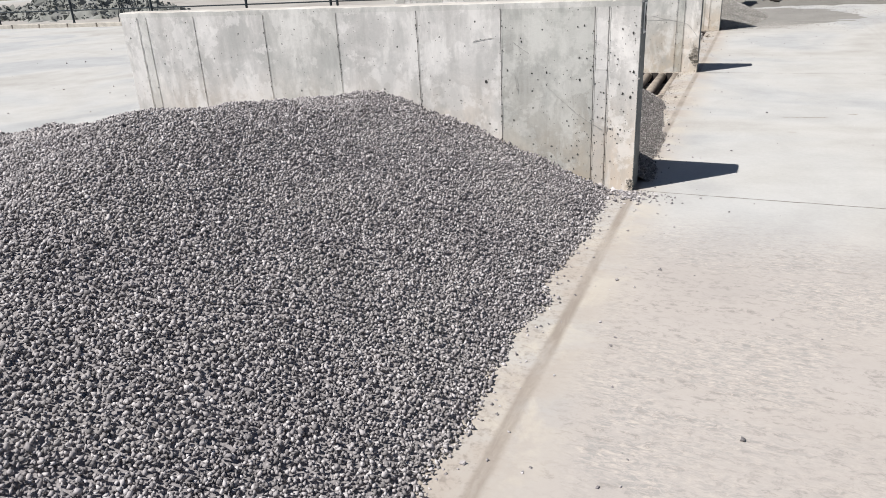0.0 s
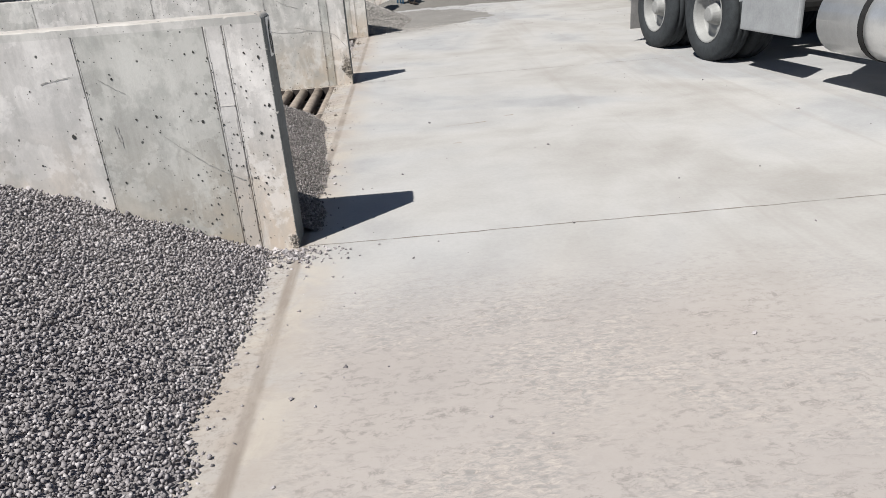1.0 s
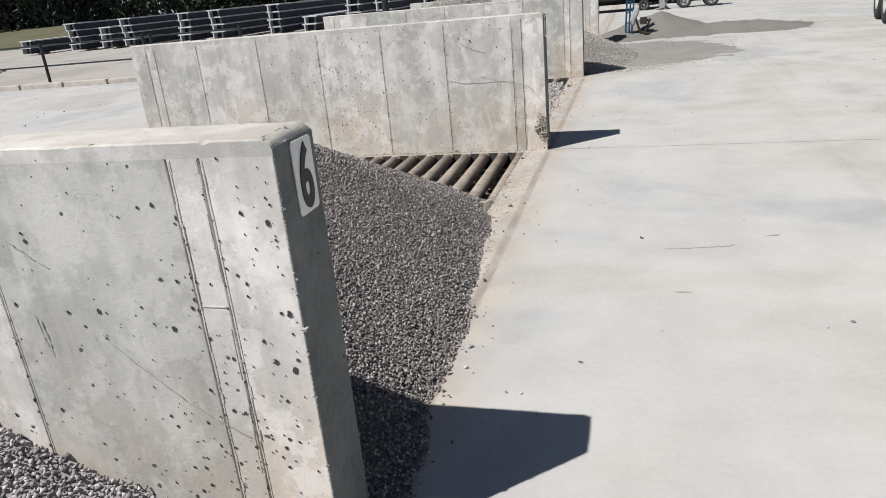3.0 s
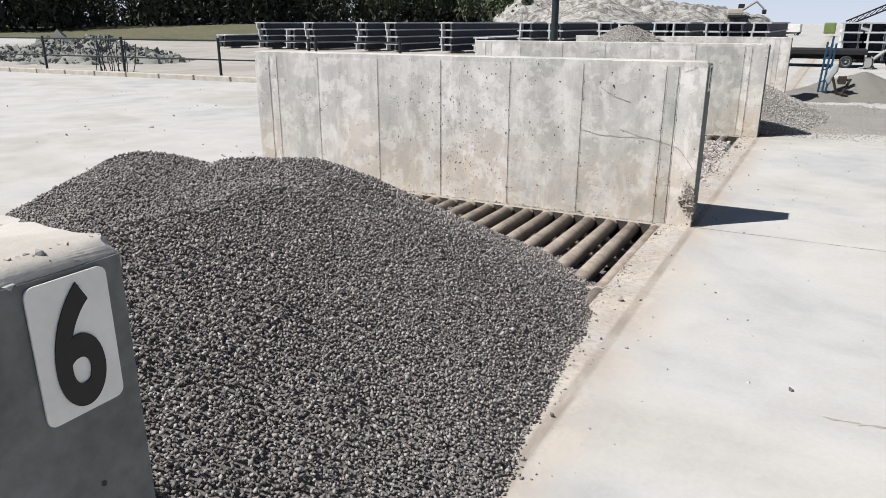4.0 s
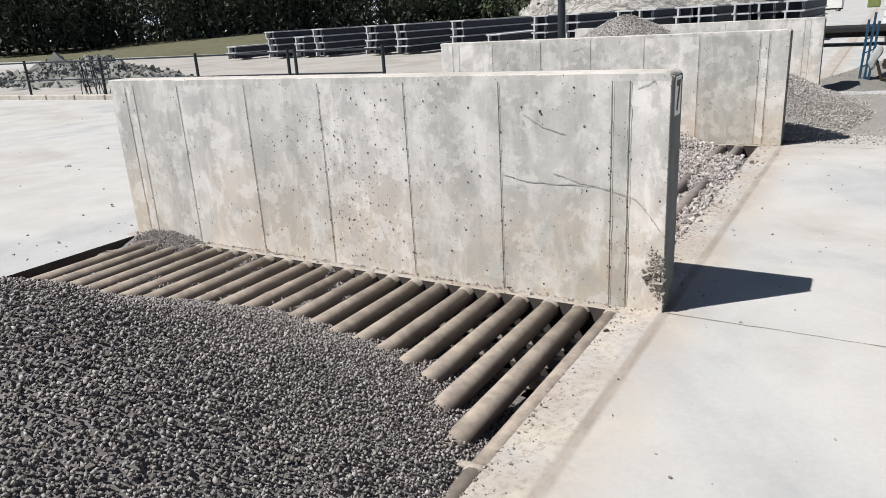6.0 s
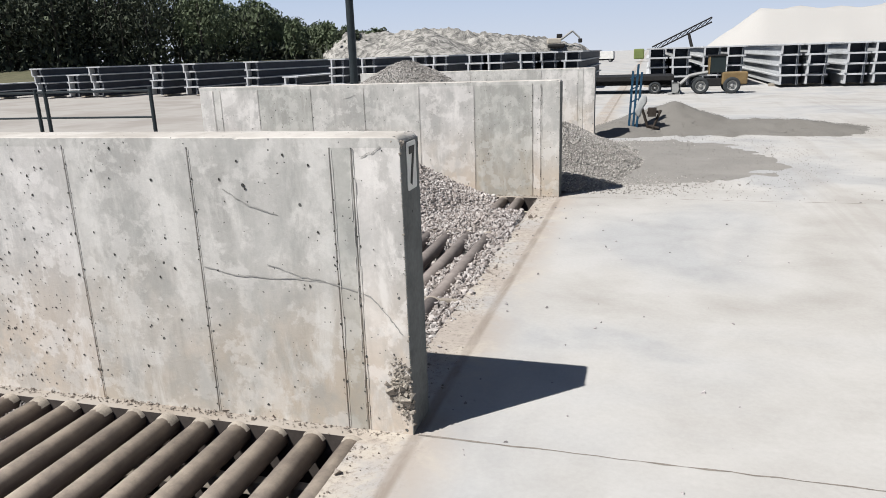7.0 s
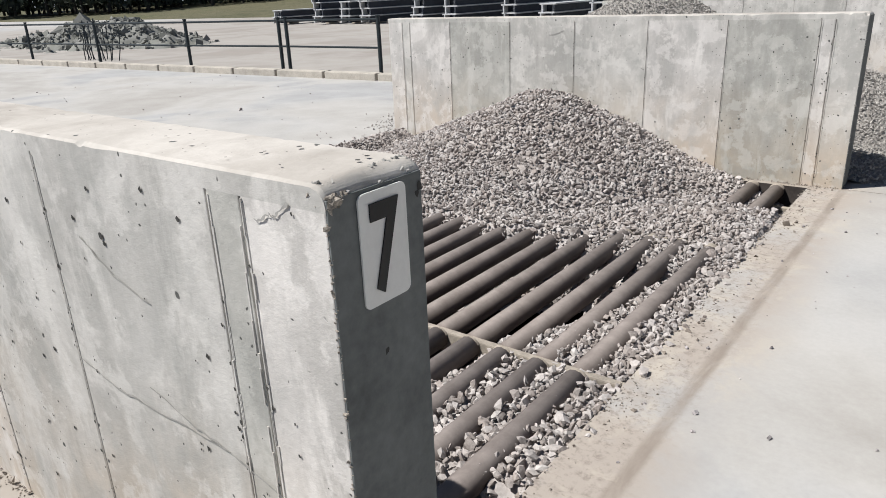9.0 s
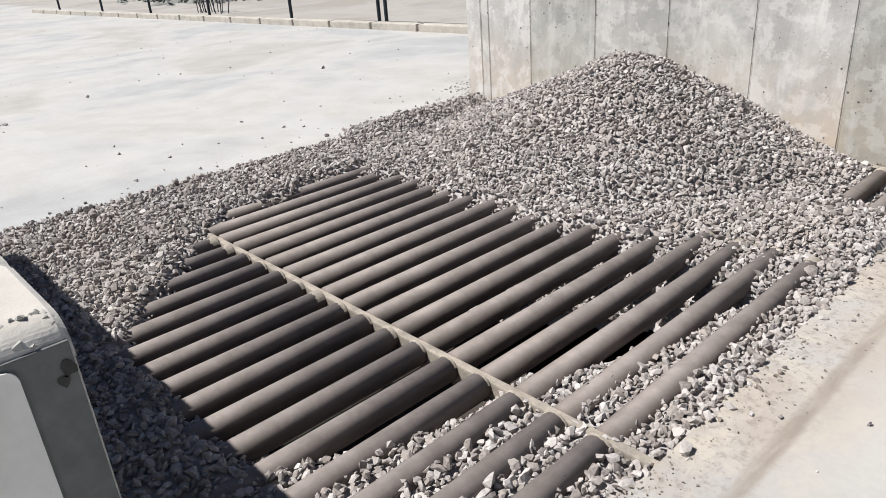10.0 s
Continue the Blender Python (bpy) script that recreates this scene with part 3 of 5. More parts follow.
def make_strays():
    """Single stones kicked out over the concrete."""
    rng = np.random.default_rng(77)
    n = 420
    x = np.where(rng.uniform(0, 1, n) < 0.6, -0.70 + rng.exponential(0.35, n), rng.uniform(-0.5, 6.0, n))
    y = rng.uniform(0.5, 17.0, n)
    keep = np.ones(n, bool)
    for wy in WALL_Y.values():
        keep &= ~((y > wy - 0.05) & (y < wy + WALL_T + 0.05) & (x < END_X + 0.05))
    x, y = x[keep], y[keep]
    sz = 0.0045 * np.exp(rng.normal(0, 0.4, len(x)))
    me = stone_mesh("scattered_stones", np.stack([x, y, sz * 0.4], 1), sz, STONE_A, 78, 0.4)
    tagged(new("scattered_stones", me), "dark stone chips scattered over the concrete apron", "stones", "", "stuff")
    n = 320
    x, y = rng.uniform(-14, -5.1, n), rng.uniform(3, 19, n)
    x = np.where(rng.uniform(0, 1, n) < 0.5, -5.0 - rng.exponential(0.5, n), x)
    sz = 0.008 * np.exp(rng.normal(0, 0.4, n))
    me = stone_mesh("scattered_stones", np.stack([x, y, sz * 0.4], 1), sz, STONE_C, 79, 0.4)
    tagged(new("scattered_stones", me), "small stones scattered over the back yard slab", "stones", "", "stuff")


make_strays()


def make_foot_grit():
    """Grit caught along the foot of each wall."""
    rng = np.random.default_rng(91)
    for wy in (WALL_Y[7], WALL_Y[8]):
        n = 900
        x = rng.uniform(-4.85, -0.62, n)
        y = wy - 0.006 - np.abs(rng.normal(0, 0.022, n))
        sz = 0.0030 * np.exp(rng.normal(0, 0.5, n))
        me = stone_mesh("foot_grit", np.stack([x, y, sz * rng.uniform(0.2, 1.6, n)], 1), sz, CRUMB, 92, 0.5, CHIP)
        tagged(new("foot_grit", me), "grit and dust caught along the wall foot", "grit", "", "stuff")
    # crumbs along the edge of the pits, thinning towards the long joint
    for y0, y1 in PITS[:2]:
        n = 1100
        x = PIT_X1 - 0.01 + rng.exponential(0.055, n)
        y = rng.uniform(y0 - 0.05, y1 + 0.05, n)
        k = (x < -0.56) & (rng.uniform(0, 1, n) < 0.25 + 0.75 * (np.sin(y * 5.3) * np.sin(y * 2.1 + 1) > -0.1))
        sz = 0.0030 * np.exp(rng.normal(0, 0.55, n))
        me = stone_mesh("edge_crumbs", np.stack([x, y, sz * 0.4], 1)[k], sz[k], CRUMB, 94, 0.5, CHIP)
        tagged(new("edge_crumbs", me), "brown crumbs and grit along the pit edge", "grit", "", "stuff")
    n = 420
    a, r = rng.uniform(0, math.tau, n), np.abs(rng.normal(0, 0.12, n))
    x, y = END_X - 0.02 + r * np.cos(a) * 1.3, WALL_Y[6] - 0.10 + r * np.sin(a) * 0.8
    k = y < WALL_Y[6] - 0.01
    sz = 0.0052 * np.exp(rng.normal(0, 0.4, n))
    me = stone_mesh("foot_grit", np.stack([x, y, sz * 0.5], 1)[k], sz[k], STONE_A, 93, 0.5)
    tagged(new("foot_grit", me), "crushed stone spilled round the wall's end", "grit", "", "stuff")


make_foot_grit()


# ---- bin walls ----
SEAMS = [-4.70, -4.60, -4.10, -3.42, -2.77, -2.12, -1.50, -0.87, -0.78]


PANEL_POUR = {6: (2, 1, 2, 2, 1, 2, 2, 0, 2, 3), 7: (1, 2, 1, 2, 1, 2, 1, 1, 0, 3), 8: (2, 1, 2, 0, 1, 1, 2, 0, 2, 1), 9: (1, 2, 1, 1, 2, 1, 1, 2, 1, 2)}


def make_wall(n, y):
    e = thing("bin_wall", "cast concrete bin wall with vertical form seams", "wall", "structure", "bin walls")
    e["bin"] = n
    bm = bmesh.new()
    # end profile with the top edge of the end struck off, edges worn uneven
    prof = [(BACK_X, -0.30), (END_X, -0.30), (END_X, WALL_H - 0.040), (BACK_X, WALL_H - 0.040)]
    f0 = [bm.verts.new((x, y + 0.004, z)) for x, z in prof]
    f1 = [bm.verts.new((x, y + WALL_T, z)) for x, z in prof]
    bm.faces.new(f0)
    bm.faces.new(f1[::-1])
    for i in range(len(prof)):
        j = (i + 1) % len(prof)
        bm.faces.new((f0[j], f0[i], f1[i], f1[j]))
    bmesh.ops.bevel(bm, geom=bm.edges[:], offset=0.007, segments=2, affect='EDGES', profile=0.6)
    bmesh.ops.recalc_face_normals(bm, faces=bm.faces[:])
    part("wall_core", bm, CONCRETE, e)
    # the struck-off top, its edges chipped and its end broken
    bm = bmesh.new()
    rows, x = [], BACK_X
    while x < END_X + 1e-6:
        rows.append(x)
        x += 0.03 if x < -1.3 else (0.008 if x < END_X - 0.05 else 0.003)
    rows.append(END_X)
    rings = []
    for x in rows:
        near = 0.6 + 1.2 * smoothstep(-1.0, END_X, x)
        c1 = max(0.0, noise.noise(Vector((x * 5, n * 3.1, 0))) - 0.25) * 0.45 * near + max(0.0, noise.noise(Vector((x * 24, n * 5.7, 2))) - 0.25) * 0.5 * near
        c2 = max(0.0, noise.noise(Vector((x * 5, n * 7.3, 9))) - 0.25) * 0.45 * near + max(0.0, noise.noise(Vector((x * 24, n * 2.7, 5))) - 0.25) * 0.5 * near
        ends = max(0.0, min(1.0, 1 - (END_X - x) / 0.034))
        drop = (0.022 + 0.012 * noise.noise(Vector((n * 3.3, x * 9, 0)))) * (1 - math.sqrt(1 - ends * ends))
        t = WALL_H - drop
        r = lambda k: (0.002 + 0.009 * ends) * noise.noise(Vector((x * 22, k * 3.0, n)))
        prof = [(y - 0.00206, WALL_H - 0.042), (y - 0.00206, min(t, t - 0.006 - 0.05 * c1)), (y + 0.006 + 0.06 * c1, t - 0.002 + r(1)), (y + 0.07, t + r(2)), (y + 0.13, t + r(3)),
                (y + WALL_T - 0.006 - 0.06 * c2, t - 0.002 + r(4)), (y + WALL_T, min(t, t - 0.006 - 0.05 * c2)), (y + WALL_T, WALL_H - 0.042)]
        rings.append([bm.verts.new((x, py, pz)) for py, pz in prof])
    for p, q in zip(rings[:-1], rings[1:]):
        for i in range(len(p) - 1):
            bm.faces.new((p[i], q[i], q[i + 1], p[i + 1]))
    bm.faces.new(rings[0])
    bm.faces.new(rings[-1][::-1])
    bmesh.ops.recalc_face_normals(bm, faces=bm.faces[:])
    part("wall_top", bm, CONCRETE, e, "dusty chipped wall top")
    edges = [BACK_X + 0.008] + SEAMS + [END_X + 0.0015]
    # end face, a darker grey than the panels
    bm = bmesh.new()
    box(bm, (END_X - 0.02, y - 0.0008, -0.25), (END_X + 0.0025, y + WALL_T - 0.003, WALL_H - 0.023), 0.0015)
    part("end_face", bm, END_GREY, e, "dark grey end face")
    for a, b in zip(edges[:-1], edges[1:]):
        bm = bmesh.new()
        box(bm, (a + 0.0025, y - 0.002, -0.2), (b - 0.0025, y + 0.02, WALL_H - 0.036), 0.0025)
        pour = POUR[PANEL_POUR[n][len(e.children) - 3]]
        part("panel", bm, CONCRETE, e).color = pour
    return e


for n, y in WALL_Y.items():
    make_wall(n, y)


# ---- grates of pipes ----
def make_grate(y0, y1, beams, skin, first=0):
    e = thing("pipe_grate", "dusty brown steel pipes laid side by side over a pit", "grate", "", "pipe grates")
    n = int((PIPE_X - PIT_X0) / PIPE_STEP)
    cuts = [y0 - 0.028] + beams + [y1 + 0.028]
    for c0, c1 in zip(cuts[:-1], cuts[1:]):
        bm = bmesh.new()
        a, b = c0 + (0.032 if c0 < y0 else 0.017), c1 - (0.030 if c1 > y1 else 0.017)
        tube(bm, (0, a, 0), (0, b, 0), PIPE_R, n=14)
        me = mesh_of("pipe", bm, skin, True)
        for i in range(first, n):
            ob = new("pipe", me)
            ob.parent = e
            ob.matrix_basis = pose(PIPE_X - i * PIPE_STEP, 0, -PIPE_R + 0.008)
    for y in (y1 - 0.66, y1 - 0.435, y1 - 0.22):
        bm = bmesh.new()
        box(bm, (PIT_X0, y - 0.024, -0.165), (PIT_X1, y + 0.024, -2 * PIPE_R + 0.004), 0.004)
        part("cross_bar", bm, DIRT, e, "dusty steel cross bar under the pipes")
    z = -PIPE_R + 0.008
    for y in beams + [y1]:
        half = 0.0 if y == y1 else 0.019
        if half:
            bm = bmesh.new()
            box(bm, (PIT_X0 - 0.02, y - half, -0.115), (PIT_X1 + 0.02, y + half, -0.010), 0.008)
            beam = part("beam", bm, DUST, e, "dusty steel cross beam")
        rng = random.Random(int(y * 10))
        bm = bmesh.new()
        for i in range(first, n):
            xc = PIPE_X - i * PIPE_STEP
            # dust caked over the pipe's end, thinning out along it
            L = rng.choice((0.008, 0.012, 0.02, 0.05)) if half else rng.uniform(0.02, 0.06)
            rings = []
            for f in (0.0, 0.4, 0.75, 1.0):
                ring = []
                for k in range(11):
                    a = radians(25 + k * 13)
                    r = PIPE_R + 0.004 * (1 - f) - (0.003 if f == 1.0 else 0) + rng.uniform(-0.0012, 0.0012)
                    ring.append(bm.verts.new((xc + r * math.cos(a), y - half - 0.002 - L * f * (1 + 0.25 * noise.noise(Vector((xc * 9, k * 0.5, y)))), z + r * math.sin(a))))
                rings.append(ring)
            for p, q in zip(rings[:-1], rings[1:]):
                for k in range(10):
                    bm.faces.new((p[k], p[k + 1], q[k + 1], q[k]))
        bmesh.ops.recalc_face_normals(bm, faces=bm.faces[:])
        tagged(part("caked_dust", bm, DUST, beam if half else e, "caked dust on the pipe ends", True), kind="stuff")
    return e


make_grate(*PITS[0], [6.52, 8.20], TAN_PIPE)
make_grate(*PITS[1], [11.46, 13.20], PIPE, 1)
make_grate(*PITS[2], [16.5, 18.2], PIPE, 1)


# ---- joints and cracks in the slab ----
def ribbon(bm, pts, w, z, rng, jag=0.3):
    """A thin flat strip along points, with uneven edges."""
    prev = None
    for i, (x, y) in enumerate(pts):
        a, b = pts[max(0, i - 1)], pts[min(len(pts) - 1, i + 1)]
        d = Vector((b[0] - a[0], b[1] - a[1])).normalized()
        n = Vector((-d.y, d.x))
        w1, w2 = w * (0.5 + jag * rng.uniform(-1, 1)), w * (0.5 + jag * rng.uniform(-1, 1))
        q = bm.verts.new((x + n.x * w1, y + n.y * w1, z)), bm.verts.new((x - n.x * w2, y - n.y * w2, z))
        if prev:
            bm.faces.new((prev[0], prev[1], q[1], q[0]))
        prev = q


def line_points(a, b, step, wobble, rng):
    n = max(2, int(math.hypot(b[0] - a[0], b[1] - a[1]) / step))
    return [(a[0] + (b[0] - a[0]) * i / n + rng.uniform(-wobble, wobble), a[1] + (b[1] - a[1]) * i / n + rng.uniform(-wobble, wobble)) for i in range(n + 1)]


SILT = plain("joint_silt", (0.325, 0.288, 0.25), 0.95, 0, 0.25, 20)
JOINT = plain("joint_dirt", (0.22, 0.196, 0.172), 0.95, 0, 0.3, 20)


def make_joints():
    rng = random.Random(5)
    for y in WALL_Y.values():
        bm = bmesh.new()
        ribbon(bm, line_points((END_X + 0.02, y + 0.005), (11.0, y + 0.005), 0.08, 0.0025, rng), 0.007, 0.0012, rng, 0.6)
        solid("slab_joint", bm, JOINT, "dirt-filled cross joint in the concrete slab", "joint", "structure")
    bm = bmesh.new()
    for a, b in (((0.37, 7.21), (0.50, 7.21)), ((0.50, 7.21), (0.76, 7.27)), ((0.93, 7.42), (1.02, 7.44)), ((0.40, 6.61), (0.47, 6.61))):
        ribbon(bm, line_points(a, b, 0.03, 0.008, rng), 0.012, 0.0012, rng, 0.6)
    solid("slab_cracks", bm, SILT, "short weathered scuffs in the concrete slab", "crack", "structure")


make_joints()


# ---- details of the bin walls ----
def make_fins():
    """Thin mortar fins left where the form boards met."""
    rng = random.Random(9)
    for n, y in WALL_Y.items():
        if n == 9:
            continue
        bm = bmesh.new()
        for x in SEAMS:
            box(bm, (x + 0.0055, y - 0.0036, 0.0), (x + 0.0085, y + 0.003, WALL_H - 0.05))
        for x in (-0.862, -0.788, -0.772, -4.69):
            z = 0.02
            while z < WALL_H - 0.05:
                dz = min(rng.uniform(0.02, 0.09), WALL_H - 0.045 - z)
                if rng.random() < 0.72:
                    w, d = rng.uniform(0.0008, 0.0026), rng.uniform(0.001, 0.0035)
                    xo = x + rng.uniform(-0.003, 0.003)
                    box(bm, (xo - w, y - 0.002 - d, z), (xo + w, y + 0.004, z + dz))
                z += dz
        if n == 6:
            box(bm, (-0.862, y - 0.004, 0.80), (-0.79, y + 0.004, 0.803))
        wall = BIN_WALLS[n]
        part("form_fins", bm, CONCRETE, wall)


BIN_WALLS = {}
for ob in bpy.data.objects:
    if ob.get("category") == "wall":
        BIN_WALLS[int(ob["bin"])] = ob
make_fins()


BIG_HOLES = {6: ((-0.615, 0.787, 0.008), (-0.628, 0.626, 0.010), (-0.677, 0.650, 0.008), (-0.628, 1.026, 0.007), (-0.959, 0.735, 0.007), (-1.611, 0.71, 0.010), (-1.182, 0.777, 0.007)),
             7: ((-1.277, 1.132, 0.005), (-1.364, 1.057, 0.005), (-1.258, 1.035, 0.008), (-1.25, 1.02, 0.006), (-1.069, 1.158, 0.005))}


def make_scars():
    """Scrapes, pock marks and the broken foot of the wall ends."""
    rng = random.Random(21)
    SCAR = plain("scraped_concrete", (0.36, 0.352, 0.33), 0.95, 0, 0.2, 30)
    lines = {7: [[(-1.485, 0.684), (-1.34, 0.655), (-1.198, 0.650), (-0.92, 0.649), (-0.737, 0.597), (-0.651, 0.500), (-0.603, 0.431)], [(-1.182, 0.710), (-1.031, 0.663), (-0.903, 0.646)],
                 [(-1.351, 1.015), (-1.241, 0.954), (-1.090, 0.911)], [(-0.748, 1.152), (-0.71, 1.166), (-0.69, 1.168), (-0.658, 1.197)]],
             6: [[(-1.423, 0.980), (-1.36, 0.935), (-1.296, 0.896)], [(-1.166, 0.671), (-0.994, 0.522), (-0.89, 0.455), (-0.780, 0.398)], [(-1.699, 0.980), (-1.608, 0.995), (-1.536, 1.004)],
                 [(-1.402, 0.761), (-1.396, 0.70), (-1.388, 0.655)], [(-1.388, 0.74), (-1.378, 0.68), (-1.382, 0.624)]],
             8: [[(-3.01, 1.072), (-2.93, 1.088), (-2.86, 1.12)]]}
    for n, sets in lines.items():
        for pts in sets:
            bm = bmesh.new()
            fine = []
            for (x0, z0), (x1, z1) in zip(pts[:-1], pts[1:]):
                fine += [(x0 + (x1 - x0) * k / 6 + rng.uniform(-.002, .002), z0 + (z1 - z0) * k / 6 + rng.uniform(-.003, .003)) for k in range(6)]
            ribbon(bm, fine, 0.004, 0, rng, 0.5)
            for v in bm.verts:
                v.co = Vector((v.co.x, WALL_Y[n] - 0.0045, v.co.y))
            part("scrape", bm, SCAR, BIN_WALLS[n], "dark scrape across the wall face")
    for n, y in WALL_Y.items():
        if n == 9:
            continue
        # pock marks: flat dark discs at their own places, the pits' shade painted in
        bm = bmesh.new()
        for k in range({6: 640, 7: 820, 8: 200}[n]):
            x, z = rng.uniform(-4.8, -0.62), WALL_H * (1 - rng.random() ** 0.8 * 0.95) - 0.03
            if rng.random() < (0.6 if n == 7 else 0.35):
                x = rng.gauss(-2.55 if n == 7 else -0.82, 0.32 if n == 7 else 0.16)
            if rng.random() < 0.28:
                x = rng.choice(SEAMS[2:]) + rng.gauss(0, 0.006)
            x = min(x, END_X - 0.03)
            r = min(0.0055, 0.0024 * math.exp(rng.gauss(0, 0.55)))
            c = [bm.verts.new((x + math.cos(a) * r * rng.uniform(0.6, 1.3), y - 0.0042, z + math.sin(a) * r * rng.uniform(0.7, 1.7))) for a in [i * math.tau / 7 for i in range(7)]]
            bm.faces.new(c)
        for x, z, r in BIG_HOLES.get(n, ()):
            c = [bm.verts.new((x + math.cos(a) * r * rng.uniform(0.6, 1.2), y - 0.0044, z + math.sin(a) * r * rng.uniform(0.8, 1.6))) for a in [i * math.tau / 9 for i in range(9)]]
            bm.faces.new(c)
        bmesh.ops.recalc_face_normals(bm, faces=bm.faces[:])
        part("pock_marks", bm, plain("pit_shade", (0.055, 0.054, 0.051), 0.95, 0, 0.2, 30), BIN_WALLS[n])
    # crumbled foot of wall 7 and gravel caught at the foot of wall 6
    nr = np.random.default_rng(3)
    BROKEN = plain("broken_aggregate", (0.325, 0.292, 0.250), 0.95, 0, 0.4, 60, 0.4)
    m = 620
    zz = np.clip(0.20 + nr.normal(0, 0.06, m), 0.05, 0.34)
    pos = np.stack([-0.635 + nr.normal(0, 0.022, m) + 0.10 * (0.2 - zz), WALL_Y[7] - 0.001 + nr.uniform(-0.003, 0.003, m), zz], 1)
    pos[:, 0] = np.minimum(pos[:, 0] + 0.014, END_X + 0.001)
    ob = new("crumbled_patch", stone_mesh("crumbled_patch", pos, 0.0042 * np.exp(nr.normal(0, 0.5, m)), BROKEN, 8))
    ob.parent = BIN_WALLS[7]
    tagged(ob, "crumbled patch of bare aggregate")
    for n in (6, 7, 8):
        # chips along the corner, and the broken top corner
        m = 190
        pos = np.stack([END_X + nr.uniform(-0.004, 0.002, m), WALL_Y[n] - 0.001 + nr.uniform(-0.001, 0.002, m), nr.uniform(0.1, WALL_H - 0.05, m)], 1)
        ob = new("edge_chips", stone_mesh("edge_chips", pos, 0.0015 * np.exp(nr.normal(0, 0.5, m)), BROKEN if n == 7 else SCAR, 80 + n))
        ob.parent = BIN_WALLS[n]
    m = 260
    pos = np.stack([END_X - 0.012 + nr.normal(0, 0.012, m), WALL_Y[7] + 0.003 + np.abs(nr.normal(0, 0.014, m)), WALL_H - 0.026 + nr.uniform(-0.010, 0.006, m)], 1)
    pos[:, 0] = np.minimum(pos[:, 0], END_X + 0.001)
    ob = new("broken_corner", stone_mesh("broken_corner", pos, 0.0030 * np.exp(nr.normal(0, 0.4, m)), BROKEN, 88))
    ob.parent = BIN_WALLS[7]
    tagged(ob, "broken brown top corner of the wall end")
    # crumbled arris over the end of each numbered wall
    for n in (6, 7):
        m = 420
        f = nr.uniform(0, 1, m)
        pos = np.stack([END_X - 0.003 - 0.030 * f, WALL_Y[n] + nr.uniform(0.004, WALL_T - 0.006, m), WALL_H - 0.022 * (1 - f) ** 1.6 - 0.003 + nr.normal(0, 0.001, m)], 1)
        ob = new("crumbled_arris", stone_mesh("crumbled_arris", pos, 0.0026 * np.exp(nr.normal(0, 0.45, m)), SCAR, 130 + n, 0.5, WORN))
        ob.parent = BIN_WALLS[n]
        tagged(ob, "crumbled top edge of the wall end")
    m = 110
    pos = np.stack([END_X - np.abs(nr.normal(0, 0.018, m)), WALL_Y[6] - 0.002 + np.abs(nr.normal(0, 0.004, m)), np.abs(nr.normal(0.04, 0.03, m))], 1)
    ob = new("broken_foot", stone_mesh("broken_foot", pos, 0.0040 * np.exp(nr.normal(0, 0.4, m)), BROKEN, 89))
    ob.parent = BIN_WALLS[6]
    tagged(ob, "broken dark foot of the wall end")
    # voids in the dark grey end faces, flat discs in the colour of shade
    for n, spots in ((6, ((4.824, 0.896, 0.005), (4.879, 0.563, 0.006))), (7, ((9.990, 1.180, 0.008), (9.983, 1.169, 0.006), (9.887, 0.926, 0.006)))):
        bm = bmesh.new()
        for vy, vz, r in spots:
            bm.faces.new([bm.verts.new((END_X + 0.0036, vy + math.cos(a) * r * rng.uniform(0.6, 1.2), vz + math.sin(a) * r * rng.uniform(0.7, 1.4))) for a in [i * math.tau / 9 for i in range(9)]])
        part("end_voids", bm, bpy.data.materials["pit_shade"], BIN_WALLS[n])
    # holes in the top of wall 7, flat patches of painted shade
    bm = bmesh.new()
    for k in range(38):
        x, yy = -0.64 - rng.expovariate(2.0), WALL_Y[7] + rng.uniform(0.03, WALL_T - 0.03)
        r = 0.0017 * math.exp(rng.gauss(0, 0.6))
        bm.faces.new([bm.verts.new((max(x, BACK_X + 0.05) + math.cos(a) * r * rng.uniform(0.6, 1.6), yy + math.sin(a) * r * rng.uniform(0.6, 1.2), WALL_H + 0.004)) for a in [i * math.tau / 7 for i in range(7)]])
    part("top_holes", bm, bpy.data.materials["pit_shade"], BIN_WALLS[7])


make_scars()


